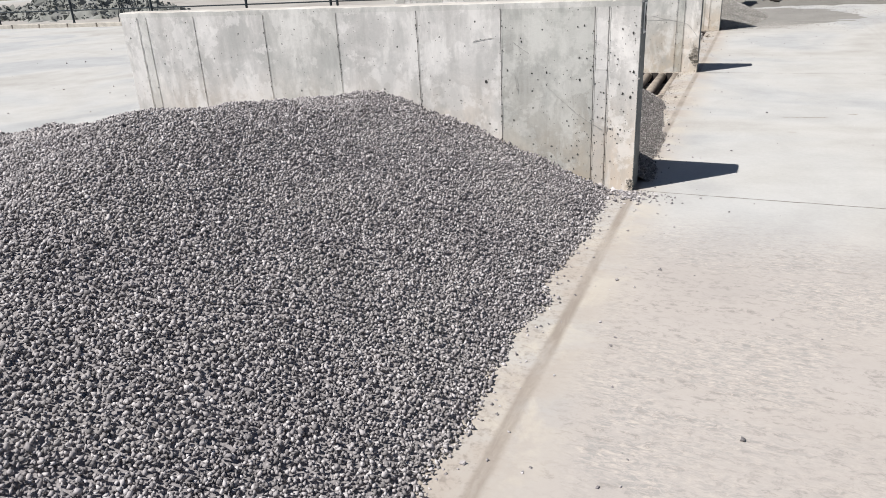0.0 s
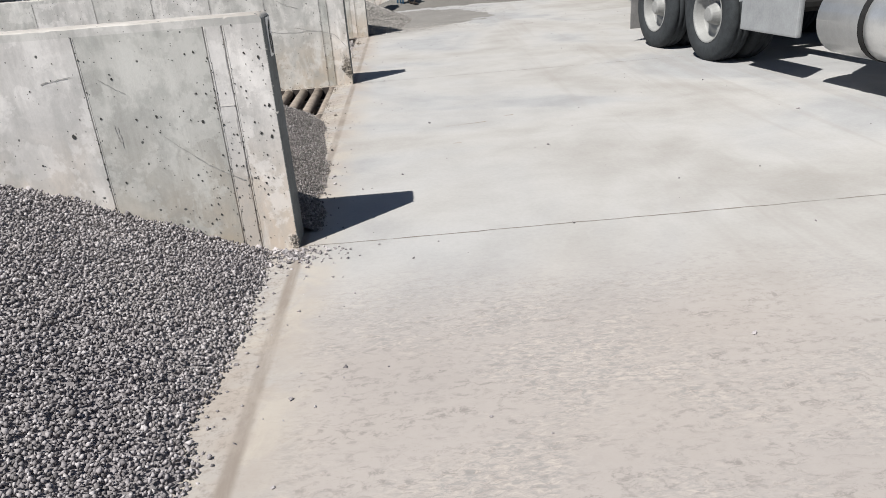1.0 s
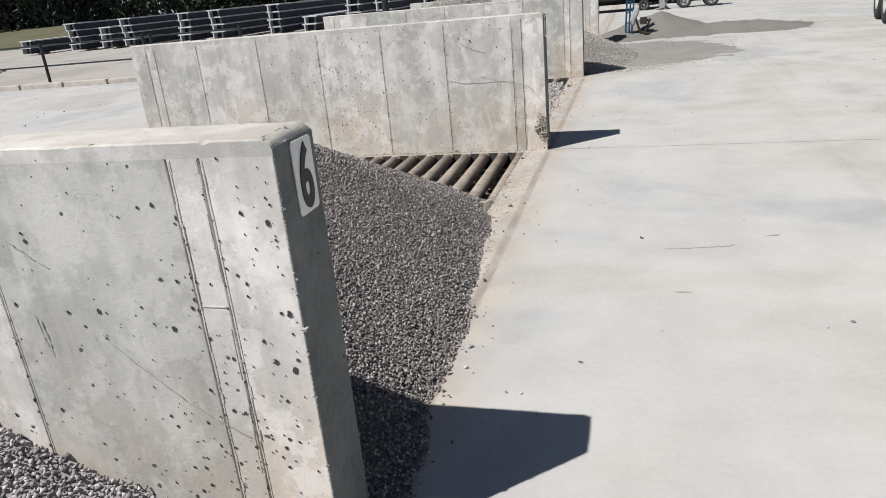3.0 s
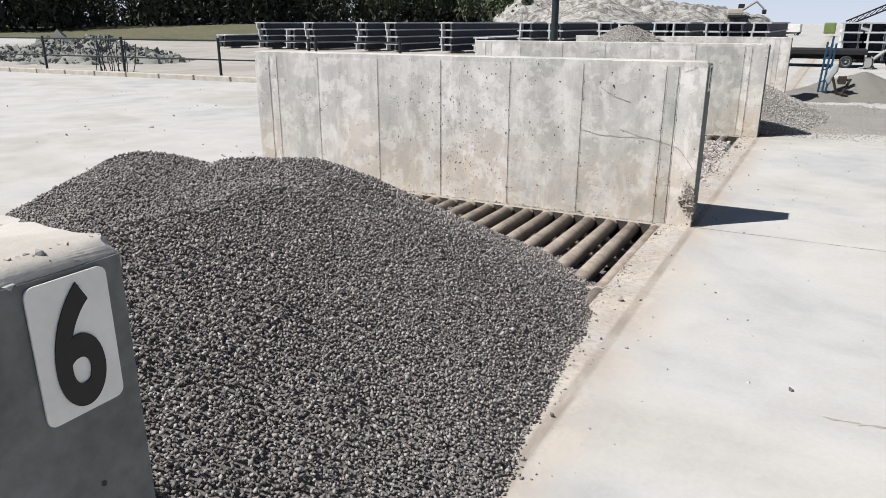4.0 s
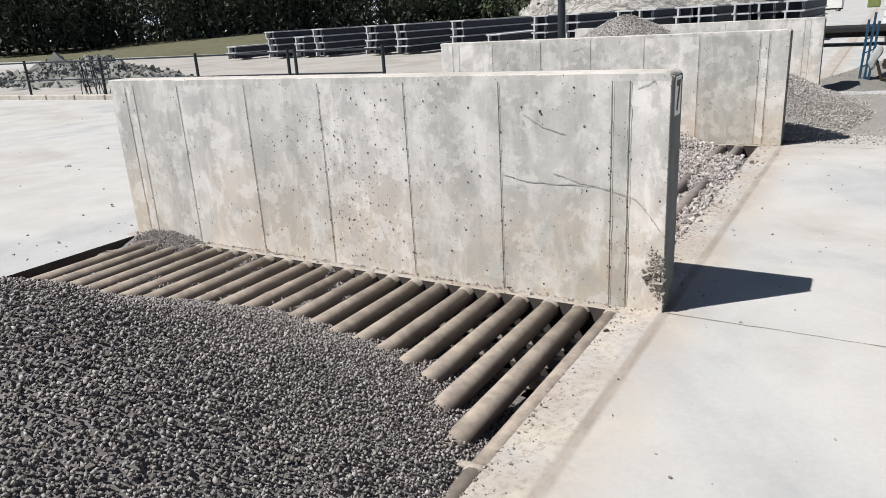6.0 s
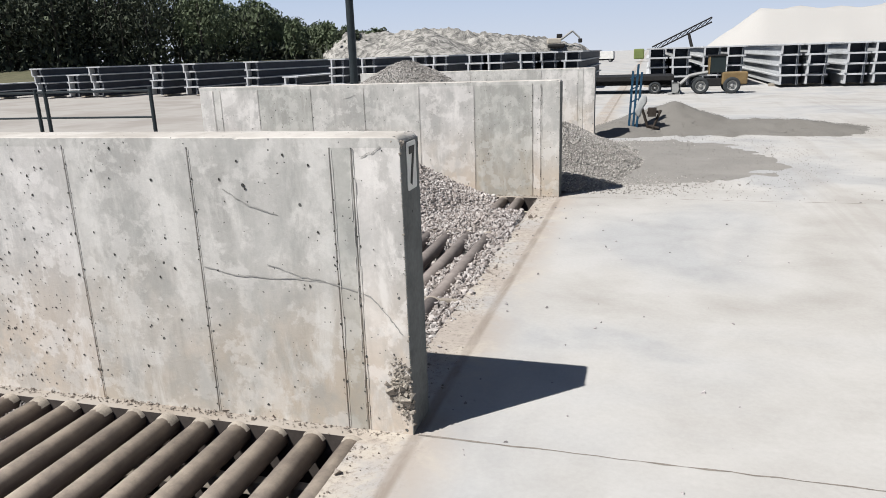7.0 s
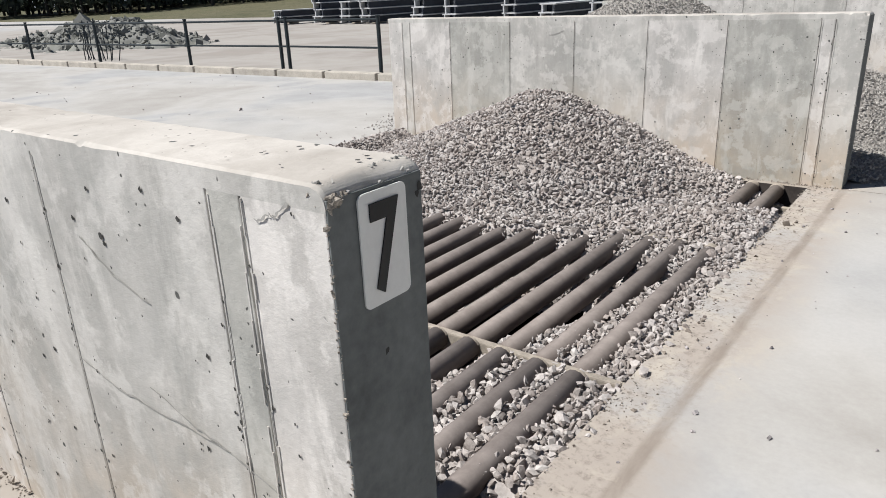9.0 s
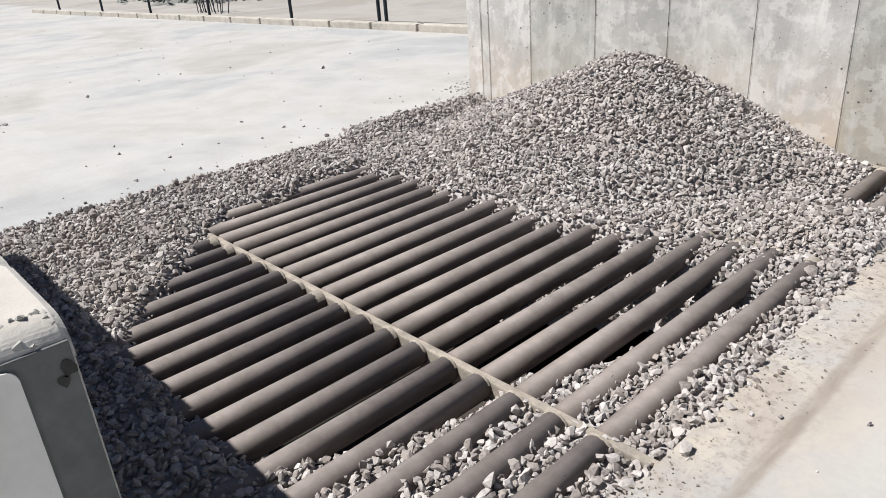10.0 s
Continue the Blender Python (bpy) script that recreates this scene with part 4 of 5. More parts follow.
# ---- number signs ----
def make_sign(digit, y, tall):
    e = thing("number_sign", "white plate with a black %s on a wall end" % digit, "sign", "", "bin number signs", pose(END_X + 0.003, y, 1.106))
    bm = bmesh.new()
    w, h, t, r = 0.054, 0.093, 0.003, 0.012
    ring = []
    for cx, cz, a0 in ((w - r, h - r, 0), (-w + r, h - r, 90), (-w + r, -h + r, 180), (w - r, -h + r, 270)):
        for k in range(5):
            a = radians(a0 + k * 22.5)
            ring.append((cx + r * math.cos(a), cz + r * math.sin(a)))
    lo = [bm.verts.new((0.001, u, v)) for u, v in ring]
    hi = [bm.verts.new((0.001 + t, u, v)) for u, v in ring]
    bm.faces.new(hi)
    for i in range(len(ring)):
        j = (i + 1) % len(ring)
        bm.faces.new((lo[i], lo[j], hi[j], hi[i]))
    part("plate", bm, PLATE, e)
    cu = bpy.data.curves.new("digit", 'FONT')
    cu.body, cu.align_x, cu.align_y, cu.size, cu.offset, cu.extrude = digit, 'CENTER', 'CENTER', 0.17, 0.0042, 0.001
    tmp = new("digit", cu)
    me = bpy.data.meshes.new_from_object(tmp.evaluated_get(bpy.context.evaluated_depsgraph_get()))
    bpy.data.objects.remove(tmp)
    xs, zs = [v.co.x for v in me.vertices], [v.co.y for v in me.vertices]
    cx, cz = (min(xs) + max(xs)) / 2, (min(zs) + max(zs)) / 2
    sx, sz = 0.066 / (max(xs) - min(xs)), tall / (max(zs) - min(zs))
    for v in me.vertices:
        v.co = Vector((0.0058 + v.co.z, (v.co.x - cx) * sx, (v.co.y - cz) * sz))
    me.materials.append(BLACK)
    ob = new("digit", me)
    ob.parent = e
    return e


make_sign("6", WALL_Y[6] + 0.128, 0.166)
make_sign("7", WALL_Y[7] + 0.110, 0.150)


# ---- back fence ----
def make_fence():
    e = thing("yard_fence", "low dark pipe fence along the back of the yard", "fence")
    tops = []
    for x, y in ((-9.05, 19.25), (-11.55, 19.2), (-11.78, 19.2), (-14.7, 18.95), (-18.4, 18.75), (-21.9, 18.6), (-25.5, 18.45), (-29.5, 18.3)):
        bm = bmesh.new()
        tube(bm, (x, y, -0.1), (x, y, 1.08), 0.038, n=8)
        tube(bm, (x, y, 1.08), (x, y, 1.10), 0.046, n=8)
        part("post", bm, POST, e)
        tops.append((x, y))
    for z, r in ((1.03, 0.022), (0.52, 0.02)):
        for a, b in zip(tops[:-1], tops[1:]):
            bm = bmesh.new()
            tube(bm, (*a, z), (*b, z), r, n=6)
            part("rail", bm, POST, e)


make_fence()


def make_kerbs():
    bm = bmesh.new()
    box(bm, (-0.62, -0.11, -0.05), (0.62, 0.11, 0.13), 0.02)
    me = mesh_of("kerb_block", bm, plain("kerb_concrete", (0.44, 0.405, 0.355), 0.9, 0, 0.2, 5))
    for i in range(18):
        x = -8.0 - i * 1.30
        ob = tagged(new("kerb_block", me), "dusty concrete kerb block at the fence foot", "kerb", "kerb blocks along the fence")
        ob.matrix_basis = pose(x, 19.0 + (x + 9) * 0.045 - 0.25, 0, 0, 0, 2.6)


make_kerbs()


def make_rods():
    e = thing("rod_bundle", "bundle of bent dark reinforcing rods standing by the fence", "rods")
    rng = random.Random(4)
    for k in range(14):
        x, y = -20.0 + rng.uniform(-0.9, 0.9), 19.7 + rng.uniform(-0.2, 0.2)
        bm = bmesh.new()
        p = Vector((x, y, 0))
        lean = rng.uniform(-0.35, 0.35)
        for s in range(3):
            q = p + Vector((lean * 0.35 + rng.uniform(-0.08, 0.08), rng.uniform(-0.05, 0.05), rng.uniform(0.25, 0.42)))
            tube(bm, p, q, 0.014, n=5)
            p = q
            lean *= 0.6
        part("rod", bm, POST, e)


make_rods()


# ---- lamp pole ----
bm = bmesh.new()
tube(bm, (-7.6, 26.0, 0), (-7.6, 26.0, 9.0), 0.115, 0.085, n=16)
box(bm, (-7.85, 25.75, 0), (-7.35, 26.25, 0.12), 0.02)
solid("utility_pole", bm, POST, "tall dark round pole behind the bins", "pole")


# ---- blue frame in the dust mound ----
def make_frame():
    BLUE = plain("worn_blue_paint", (0.016, 0.062, 0.115), 0.55, 0.1, 0.3, 12)
    SACK = plain("dusty_white_sheet", (0.36, 0.37, 0.37), 0.9, 0, 0.15, 10)
    DARK = plain("rusty_dark_steel", (0.055, 0.045, 0.038), 0.7, 0.4, 0.3, 12)
    e = thing("blue_steel_frame", "worn blue steel frame stuck upright in a dust mound", "frame", at=pose(-0.02, 20.75, 0.04) @ Matrix.Scale(0.56, 4))
    for x, lean, h in ((0, 0.04, 1.95), (0.13, 0.05, 2.15), (0.24, 0.06, 1.9)):
        bm = bmesh.new()
        box(bm, (x - 0.035, -0.035, -0.1), (x + 0.035, 0.035, h), 0.006, Matrix.Shear('XY', 4, (lean, 0)))
        part("post", bm, BLUE, e)
    for z in (0.55, 0.95, 1.35, 1.70):
        bm = bmesh.new()
        tube(bm, (0.0, 0, z), (0.27, 0, z + 0.12), 0.022, n=8)
        part("rung", bm, BLUE, e)
    bm = bmesh.new()
    bmesh.ops.create_icosphere(bm, subdivisions=3, radius=0.3)
    for v in bm.verts:
        n = 1 + 0.35 * noise.noise(v.co * 5)
        v.co = Vector((v.co.x * 0.50 * n + 0.36 + 0.08 * math.sin(v.co.z * 9), v.co.y * 0.25 * n, v.co.z * 1.15 * n + 0.85))
    part("sheet", bm, SACK, e, "crumpled pale plastic sheet", True)
    for a, b in (((0.4, 0, 0.75), (0.62, 0.05, 0.1)), ((0.75, 0, 0.1), (0.98, 0, 0.7)), ((0.55, 0, 0.62), (1.0, 0, 0.66)), ((0.62, 0, 0.2), (0.95, 0, 0.12))):
        bm = bmesh.new()
        tube(bm, a, b, 0.045, n=8)
        part("strut", bm, DARK, e, "rusty dark strut")
    bm = bmesh.new()
    box(bm, (0.58, -0.1, 0.5), (0.85, 0.12, 0.78), 0.02)
    part("housing", bm, DARK, e, "dark steel housing")


make_frame()


# ---- truck ----
TYRE = plain("dusty_rubber", (0.036, 0.040, 0.043), 0.9, 0, 0.25, 14)
RIM = plain("dusty_aluminium", (0.30, 0.30, 0.29), 0.6, 0.15, 0.12, 8)
ALLOY = plain("polished_alloy", (0.68, 0.68, 0.67), 0.32, 0.7, 0.10, 6)
DULL = plain("dull_grey_alloy", (0.34, 0.35, 0.355), 0.55, 0.25, 0.15, 5)
FLAP = plain("dusty_grey_rubber", (0.21, 0.205, 0.20), 0.85, 0, 0.2, 6)
CHASSIS = plain("dark_chassis", (0.022, 0.021, 0.021), 0.75, 0.2, 0.3, 10)
CREAM = plain("dusty_cream_paint", (0.45, 0.405, 0.34), 0.6, 0, 0.15, 3)
CAB = plain("dusty_white_paint", (0.60, 0.59, 0.56), 0.45, 0, 0.1, 3)


def lathe(bm, prof, n=28):
    """A solid turned about the x axis from (x, radius) pairs."""
    rings = []
    for x, r in prof:
        rings.append([bm.verts.new((x, r * math.cos(a), r * math.sin(a))) for a in [i * math.tau / n for i in range(n)]])
    for p, q in zip(rings[:-1], rings[1:]):
        for i in range(n):
            j = (i + 1) % n
            bm.faces.new((p[i], p[j], q[j], q[i]))
    bmesh.ops.recalc_face_normals(bm, faces=bm.faces[:])


WHEEL_MESH = {}


def wheel_meshes(R):
    """Tyre, rim and hub of a truck wheel whose outer side looks to -x."""
    k = round(R, 3)
    if k in WHEEL_MESH:
        return WHEEL_MESH[k]
    bm = bmesh.new()
    prof = [(-0.10, 0.58), (-0.135, 0.62), (-0.14, 0.78), (-0.135, 0.90), (-0.115, 0.97), (-0.08, 1.0), (-0.045, 1.0), (-0.04, 0.985), (-0.03, 0.985), (-0.025, 1.0), (0.025, 1.0), (0.03, 0.985), (0.04, 0.985), (0.045, 1.0), (0.08, 1.0), (0.115, 0.97), (0.14, 0.85), (0.135, 0.62), (0.10, 0.58)]
    lathe(bm, [(x, r * R) for x, r in prof], 32)
    tyre = mesh_of("tyre", bm, TYRE, True)
    bm = bmesh.new()
    prof = [(-0.128, 0.595), (-0.132, 0.57), (-0.115, 0.545), (-0.02, 0.515), (0.0, 0.50), (0.0, 0.40), (-0.012, 0.36), (-0.012, 0.30), (0.0, 0.27), (0.0, 0.0)]
    lathe(bm, [(x, max(r * R, 0.001)) for x, r in prof], 28)
    rim = mesh_of("rim", bm, RIM, True)
    bm = bmesh.new()
    prof = [(0.0, 0.24), (-0.02, 0.235), (-0.06, 0.20), (-0.11, 0.17), (-0.125, 0.14), (-0.13, 0.0)]
    lathe(bm, [(x, max(r * R, 0.001)) for x, r in prof], 20)
    hub = mesh_of("hub", bm, RIM, False)
    WHEEL_MESH[k] = (tyre, rim, hub)
    return WHEEL_MESH[k]


def add_wheel(parent, x, y, R, side):
    """side -1: outer face to -x; 1: to +x."""
    tyre, rim, hub = wheel_meshes(R)
    w = new("wheel", tyre)
    w.parent = parent
    w.matrix_basis = pose(x, y, R - 0.012, 0, 0, 0 if side < 0 else 180)
    for nm, me in (("rim", rim), ("hub", hub)):
        o = new(nm, me)
        o.parent = w
    return w


def make_tractor():
    e = thing("truck_tractor", "dusty truck tractor with twin rear axles and alloy tank", "truck", at=pose(4.70, 10.20, 0, 0, 0, 7.0))
    R = 0.53
    for y in (0.67, -0.67):
        for side in (-1, 1):
            add_wheel(e, side * 1.08, y, R, side)
            add_wheel(e, side * 0.76, y, R, side)
        bm = bmesh.new()
        tube(bm, (-0.9, y, R), (0.9, y, R), 0.09, n=10)
        part("axle", bm, CHASSIS, e)
    for side in (-1, 1):
        bm = bmesh.new()
        box(bm, (side * 0.43 - 0.04, -5.6, 0.72), (side * 0.43 + 0.04, 1.5, 1.0), 0.01)
        part("frame_rail", bm, CHASSIS, e)
        # one fender skin over both wheels, turned down at its ends
        pts = [(1.36, 0.62), (1.33, 0.86), (1.22, 1.06), (1.02, 1.17), (0.7, 1.21), (-0.7, 1.21), (-1.02, 1.17), (-1.22, 1.06), (-1.33, 0.86), (-1.36, 0.70)]
        bm = bmesh.new()
        rows = []
        for y, z in pts:
            n = Vector((y, z - 0.5)).normalized()
            rows.append([bm.verts.new((side * u, y + n.x * d, z + n.y * d)) for u, d in ((1.25, 0), (1.25, 0.02), (0.58, 0.02), (0.58, 0))])
        for p, q in zip(rows[:-1], rows[1:]):
            for i in range(4):
                bm.faces.new((p[i], p[(i + 1) % 4], q[(i + 1) % 4], q[i]))
        bm.faces.new(rows[0])
        bm.faces.new(rows[-1][::-1])
        bmesh.ops.recalc_face_normals(bm, faces=bm.faces[:])
        part("fender", bm, DULL, e, "dull alloy fender")
        bm = bmesh.new()
        box(bm, (side * 0.92 - 0.31, 1.335, 0.18), (side * 0.92 + 0.31, 1.355, 0.72), 0.003)
        part("mud_flap", bm, FLAP, e, "dusty grey mud flap")
        bm = bmesh.new()
        box(bm, (side * 1.20 - 0.03, -2.32, 0.42), (side * 1.20 + 0.03, -1.38, 1.12), 0.02)
        part("side_panel", bm, DULL, e, "dull alloy side panel")
        bm = bmesh.new()
        tube(bm, (side * 0.92, -4.25, 0.62), (side * 0.92, -2.6, 0.62), 0.33, n=28)
        for y in (-4.23, -2.62):
            bmesh.ops.create_uvsphere(bm, u_segments=28, v_segments=8, radius=0.33, matrix=Matrix.Translation((side * 0.92, y, 0.62)) @ Matrix.Diagonal((1, 0.18, 1, 1)))
        tank = part("fuel_tank", bm, ALLOY, e, "round alloy fuel tank", True)
        for y in (-3.95, -3.15):
            bm = bmesh.new()
            tube(bm, (side * 0.92, y - 0.03, 0.62), (side * 0.92, y + 0.03, 0.62), 0.338, n=28)
            part("strap", bm, CHASSIS, tank)
        add_wheel(e, side * 1.02, -5.3, R, side)
    bm = bmesh.new()
    box(bm, (-0.55, -0.45, 1.0), (0.55, 0.45, 1.2), 0.05)
    part("fifth_wheel", bm, CHASSIS, e)
    bm = bmesh.new()
    box(bm, (-1.12, -5.0, 1.0), (1.12, -2.6, 3.1), 0.12)
    part("cab", bm, CAB, e)
    bm = bmesh.new()
    box(bm, (-0.75, -6.7, 0.75), (0.75, -5.0, 1.95), 0.15)
    part("hood", bm, CAB, e)
    for side in (-1, 1):
        bm = bmesh.new()
        box(bm, (side * 1.06 - 0.02, -4.9, 0.30), (side * 1.06 + 0.02, -4.45, 1.0), 0.01)
        part("step", bm, ALLOY, e)


make_tractor()


def make_trailer():
    e = thing("dump_trailer", "dusty cream dump trailer on three axles", "trailer", at=pose(4.84, 10.6, 0, 0, 0, -9.0))
    R = 0.53
    L0, L1 = -1.4, 12.6
    for y in (8.45, 9.7, 10.95):
        for side in (-1, 1):
            add_wheel(e, side * 1.08, y, R, side)
            add_wheel(e, side * 0.76, y, R, side)
        bm = bmesh.new()
        tube(bm, (-0.9, y, R), (0.9, y, R), 0.08, n=10)
        part("axle", bm, CHASSIS, e)
    for side in (-1, 1):
        bm = bmesh.new()
        box(bm, (side * 0.5 - 0.05, L0 + 0.4, 0.95), (side * 0.5 + 0.05, L1 - 0.4, 1.33), 0.01)
        part("frame_rail", bm, CHASSIS, e)
        bm = bmesh.new()
        vs = [(side * 1.22, L0, 1.42), (side * 1.22, L1, 1.42), (side * 1.27, L1, 2.9), (side * 1.27, L0, 2.9)]
        a = [bm.verts.new(v) for v in vs]
        b = [bm.verts.new((v[0] - side * 0.05, v[1], v[2])) for v in vs]
        bm.faces.new(a)
        bm.faces.new(b[::-1])
        for i in range(4):
            j = (i + 1) % 4
            bm.faces.new((a[i], b[i], b[j], a[j]))
        bmesh.ops.recalc_face_normals(bm, faces=bm.faces[:])
        part("side_wall", bm, CREAM, e)
        bm = bmesh.new()
        box(bm, (side * 1.22 - 0.05, L0, 1.34), (side * 1.22 + 0.05, L1, 1.50), 0.015)
        part("bottom_rail", bm, CREAM, e)
        for k in range(16):
            y = L0 + 0.5 + k * 0.87
            bm = bmesh.new()
            box(bm, (side * 1.29 - 0.035, y - 0.04, 1.50), (side * 1.29 + 0.035, y + 0.04, 2.88), 0.008)
            part("rib", bm, CREAM, e)
        bm = bmesh.new()
        box(bm, (side * 1.27 - 0.02, L0, 1.27), (side * 1.27 + 0.02, 1.5, 1.47), 0.01)
        part("skirt", bm, CREAM, e)
        bm = bmesh.new()
        box(bm, (side * 1.22 - 0.02, 7.85, 1.13), (side * 1.22 + 0.02, 11.6, 1.17), 0.005)
        part("wheel_rail", bm, CHASSIS, e)
    for y0, y1, nm in ((L0, L0 + 0.06, "front_wall"), (L1 - 0.06, L1, "tailgate")):
        bm = bmesh.new()
        box(bm, (-1.2, y0, 1.42), (1.2, y1, 2.9), 0.01)
        part(nm, bm, CREAM, e)
    bm = bmesh.new()
    box(bm, (-1.19, L0, 1.33), (1.19, L1, 1.41), 0.01)
    part("floor", bm, CHASSIS, e)
    for k in range(11):
        y = L0 + 0.8 + k * 1.15
        bm = bmesh.new()
        box(bm, (-1.15, y - 0.04, 1.22), (1.15, y + 0.04, 1.325), 0.005)
        part("cross_member", bm, CHASSIS, e)


make_trailer()


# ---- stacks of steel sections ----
UNIT = plain("pale_flange", (0.46, 0.47, 0.48), 0.8, 0, 0.12, 3)
# navy taken down to near black: shade under the flanges is in it
NAVY_SHADE = plain("navy_steel_and_shade", (0.030, 0.036, 0.048), 0.7, 0.1, 0.25, 3)


def unit_mesh(length, w=0.80, h=0.35):
    """A steel section, open at its ends: pale flanges, webs and core darkened as shade."""
    bm = bmesh.new()
    box(bm, (-w / 2, 0, h - 0.06), (w / 2, length, h), 0.008)
    k = len(bm.faces)
    for s in (-1, 1):
        box(bm, (s * w * 0.34 - 0.035, 0.0, 0.0), (s * w * 0.34 + 0.035, 0.03, h - 0.062), 0.004)
    k2 = len(bm.faces)
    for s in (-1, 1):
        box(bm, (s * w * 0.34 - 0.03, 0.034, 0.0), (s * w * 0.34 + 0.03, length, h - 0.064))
    # dark core added inside: the openings' shade as colour
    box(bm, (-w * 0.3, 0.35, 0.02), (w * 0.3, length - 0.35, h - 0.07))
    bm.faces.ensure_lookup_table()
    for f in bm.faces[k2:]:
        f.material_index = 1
    return mesh_of("unit", bm, [UNIT, NAVY_SHADE])


UNIT_MESH = {L: unit_mesh(L) for L in (7.5, 12.0)}


def make_stack(x, y, levels, length=12.0, turn=0.0, wide=1):
    rng = random.Random(int(x * 10) + 7)
    e = thing("steel_section_stack", "stack of dark steel sections with pale flanges in the yard", "stack", "", "stacks of steel sections", pose(x, y, 0, 0, 0, turn))
    for s in (1.0, length - 1.2):
        bm = bmesh.new()
        box(bm, (-0.48, s, 0), (0.48 + (wide - 1) * 0.86, s + 0.12, 0.10), 0.01)
        part("bearer", bm, DIRT, e, "timber bearer")
    for c in range(wide):
        for k in range(levels):
            ob = new("unit", UNIT_MESH[length])
            ob.parent = e
            ob.matrix_basis = pose(c * 0.86 + rng.uniform(-0.03, 0.03), rng.uniform(-0.15, 0.15), 0.10 + k * 0.355)


for x, lv, L in ((-32.8, 2, 7.5), (-29.5, 4, 12.0), (-27.5, 3, 7.5), (-26.0, 4, 12.0), (-22.5, 4, 12.0), (-20.6, 4, 12.0), (-17.3, 4, 12.0), (-15.4, 2, 12.0), (-13.0, 4, 12.0), (-11.5, 4, 12.0)):
    make_stack(x, 37.0, lv, L)
for x, lv, w in ((-9.1, 4, 2), (-6.7, 4, 2), (-4.5, 4, 2), (-2.7, 4, 1)):
    make_stack(x, 36.8, lv, 12.0, 0, w)
for x, y, lv, w in ((0.6, 36.8, 4, 2), (2.6, 37.3, 4, 2), (5.1, 35.5, 4, 2), (7.2, 35.5, 4, 2), (9.3, 36.0, 4, 2), (11.9, 37.7, 4, 2)):
    make_stack(x, y, lv, 12.0, 0, w)


# ---- wheel loader ----
def make_loader():
    YELLOW = plain("faded_yellow_paint", (0.20, 0.135, 0.062), 0.8, 0, 0.2, 6)
    GLASS = plain("dark_cab_glass", (0.02, 0.028, 0.03), 0.12, 0, 0.1, 4, 0.0)
    e = thing("wheel_loader", "small faded yellow wheel loader with its bucket down", "loader", at=pose(2.44, 32.9, 0, 0, 0, 90) @ Matrix.Scale(0.51, 4))
    R = 0.52
    for x in (-0.75, 0.75):
        for y in (0.95, -0.95):
            add_wheel(e, x, y, R, -1 if x < 0 else 1)
    bm = bmesh.new()
    box(bm, (-0.55, -1.9, 0.55), (0.55, -0.35, 1.35), 0.10)
    part("engine_hood", bm, YELLOW, e)
    bm = bmesh.new()
    box(bm, (-0.42, -0.35, 0.45), (0.42, 1.25, 0.95), 0.05)
    part("front_frame", bm, CHASSIS, e)
    bm = bmesh.new()
    box(bm, (-0.5, -0.55, 1.3), (0.5, 0.45, 2.35), 0.06)
    cab = part("cab", bm, GLASS, e, "dark glazed cab")
    bm = bmesh.new()
    box(bm, (-0.56, -0.62, 2.33), (0.56, 0.55, 2.43), 0.03)
    part("roof", bm, CHASSIS, cab)
    for x in (-0.5, 0.5):
        bm = bmesh.new()
        box(bm, (x - 0.03, 0.40, 1.2), (x + 0.03, 0.48, 2.34), 0.01)
        part("pillar", bm, YELLOW, cab)
    for x in (-0.36, 0.36):
        bm = bmesh.new()
        for a, b in (((x, 0.5, 1.35), (x, 1.6, 1.15)), ((x, 1.6, 1.15), (x, 2.35, 0.45))):
            tube(bm, a, b, 0.09, n=8)
        part("lift_arm", bm, RIM, e, "worn grey lift arm")
    bm = bmesh.new()
    prof = [(2.25, 0.75), (2.15, 0.35), (2.25, 0.08), (2.95, 0.02), (2.95, 0.05), (2.32, 0.13), (2.24, 0.36), (2.32, 0.74)]
    for x in (-0.95, 0.95):
        bm.faces.new([bm.verts.new((x, y, z)) for y, z in prof])
    vs = [v for v in bm.verts]
    k = len(prof)
    for i in range(k):
        j = (i + 1) % k
        bm.faces.new((vs[i], vs[j], vs[k + j], vs[k + i]))
    for x in (-0.95, 0.93):
        box(bm, (x, 2.2, 0.05), (x + 0.02, 2.7, 0.7))
    bmesh.ops.recalc_face_normals(bm, faces=bm.faces[:])
    part("bucket", bm, RIM, e, "worn grey steel bucket")


make_loader()


# ---- low flat trailer behind the bins ----
def make_flatbed():
    e = thing("flatbed_trailer", "long dark flatbed trailer parked across the yard", "trailer", at=pose(-0.72, 34.0, 0, 0, 0, 90))
    bm = bmesh.new()
    box(bm, (-1.1, -1.85, 0.44), (1.1, 5.5, 0.60), 0.02)
    part("deck", bm, CHASSIS, e)
    for s in (-1, 1):
        add_wheel(e, s * 0.95, -1.24, 0.21, s)
    bm = bmesh.new()
    box(bm, (-0.4, -1.8, 0.26), (0.4, 5.0, 0.45), 0.02)
    part("frame", bm, CHASSIS, e)


make_flatbed()


# ---- rubble bank behind the fence ----
def mound(name, label, fn, x0, x1, y0, y1, step, mat, category="mound"):
    return tagged(new(name, height_sheet(name, fn, x0, x1, y0, y1, step, mat, 0.0)), label, category, "", "stuff")


def h_rubble(x, y):
    d = math.hypot((x + 28.0) / 6.0, (y - 24.0) / 3.0)
    return 1.0 * max(-0.3, 1 - d) + 0.35 * fbm(x, y, 0.6, 5, 3) + 0.16 * fbm(x, y, 2.6, 2, 3) - 0.05


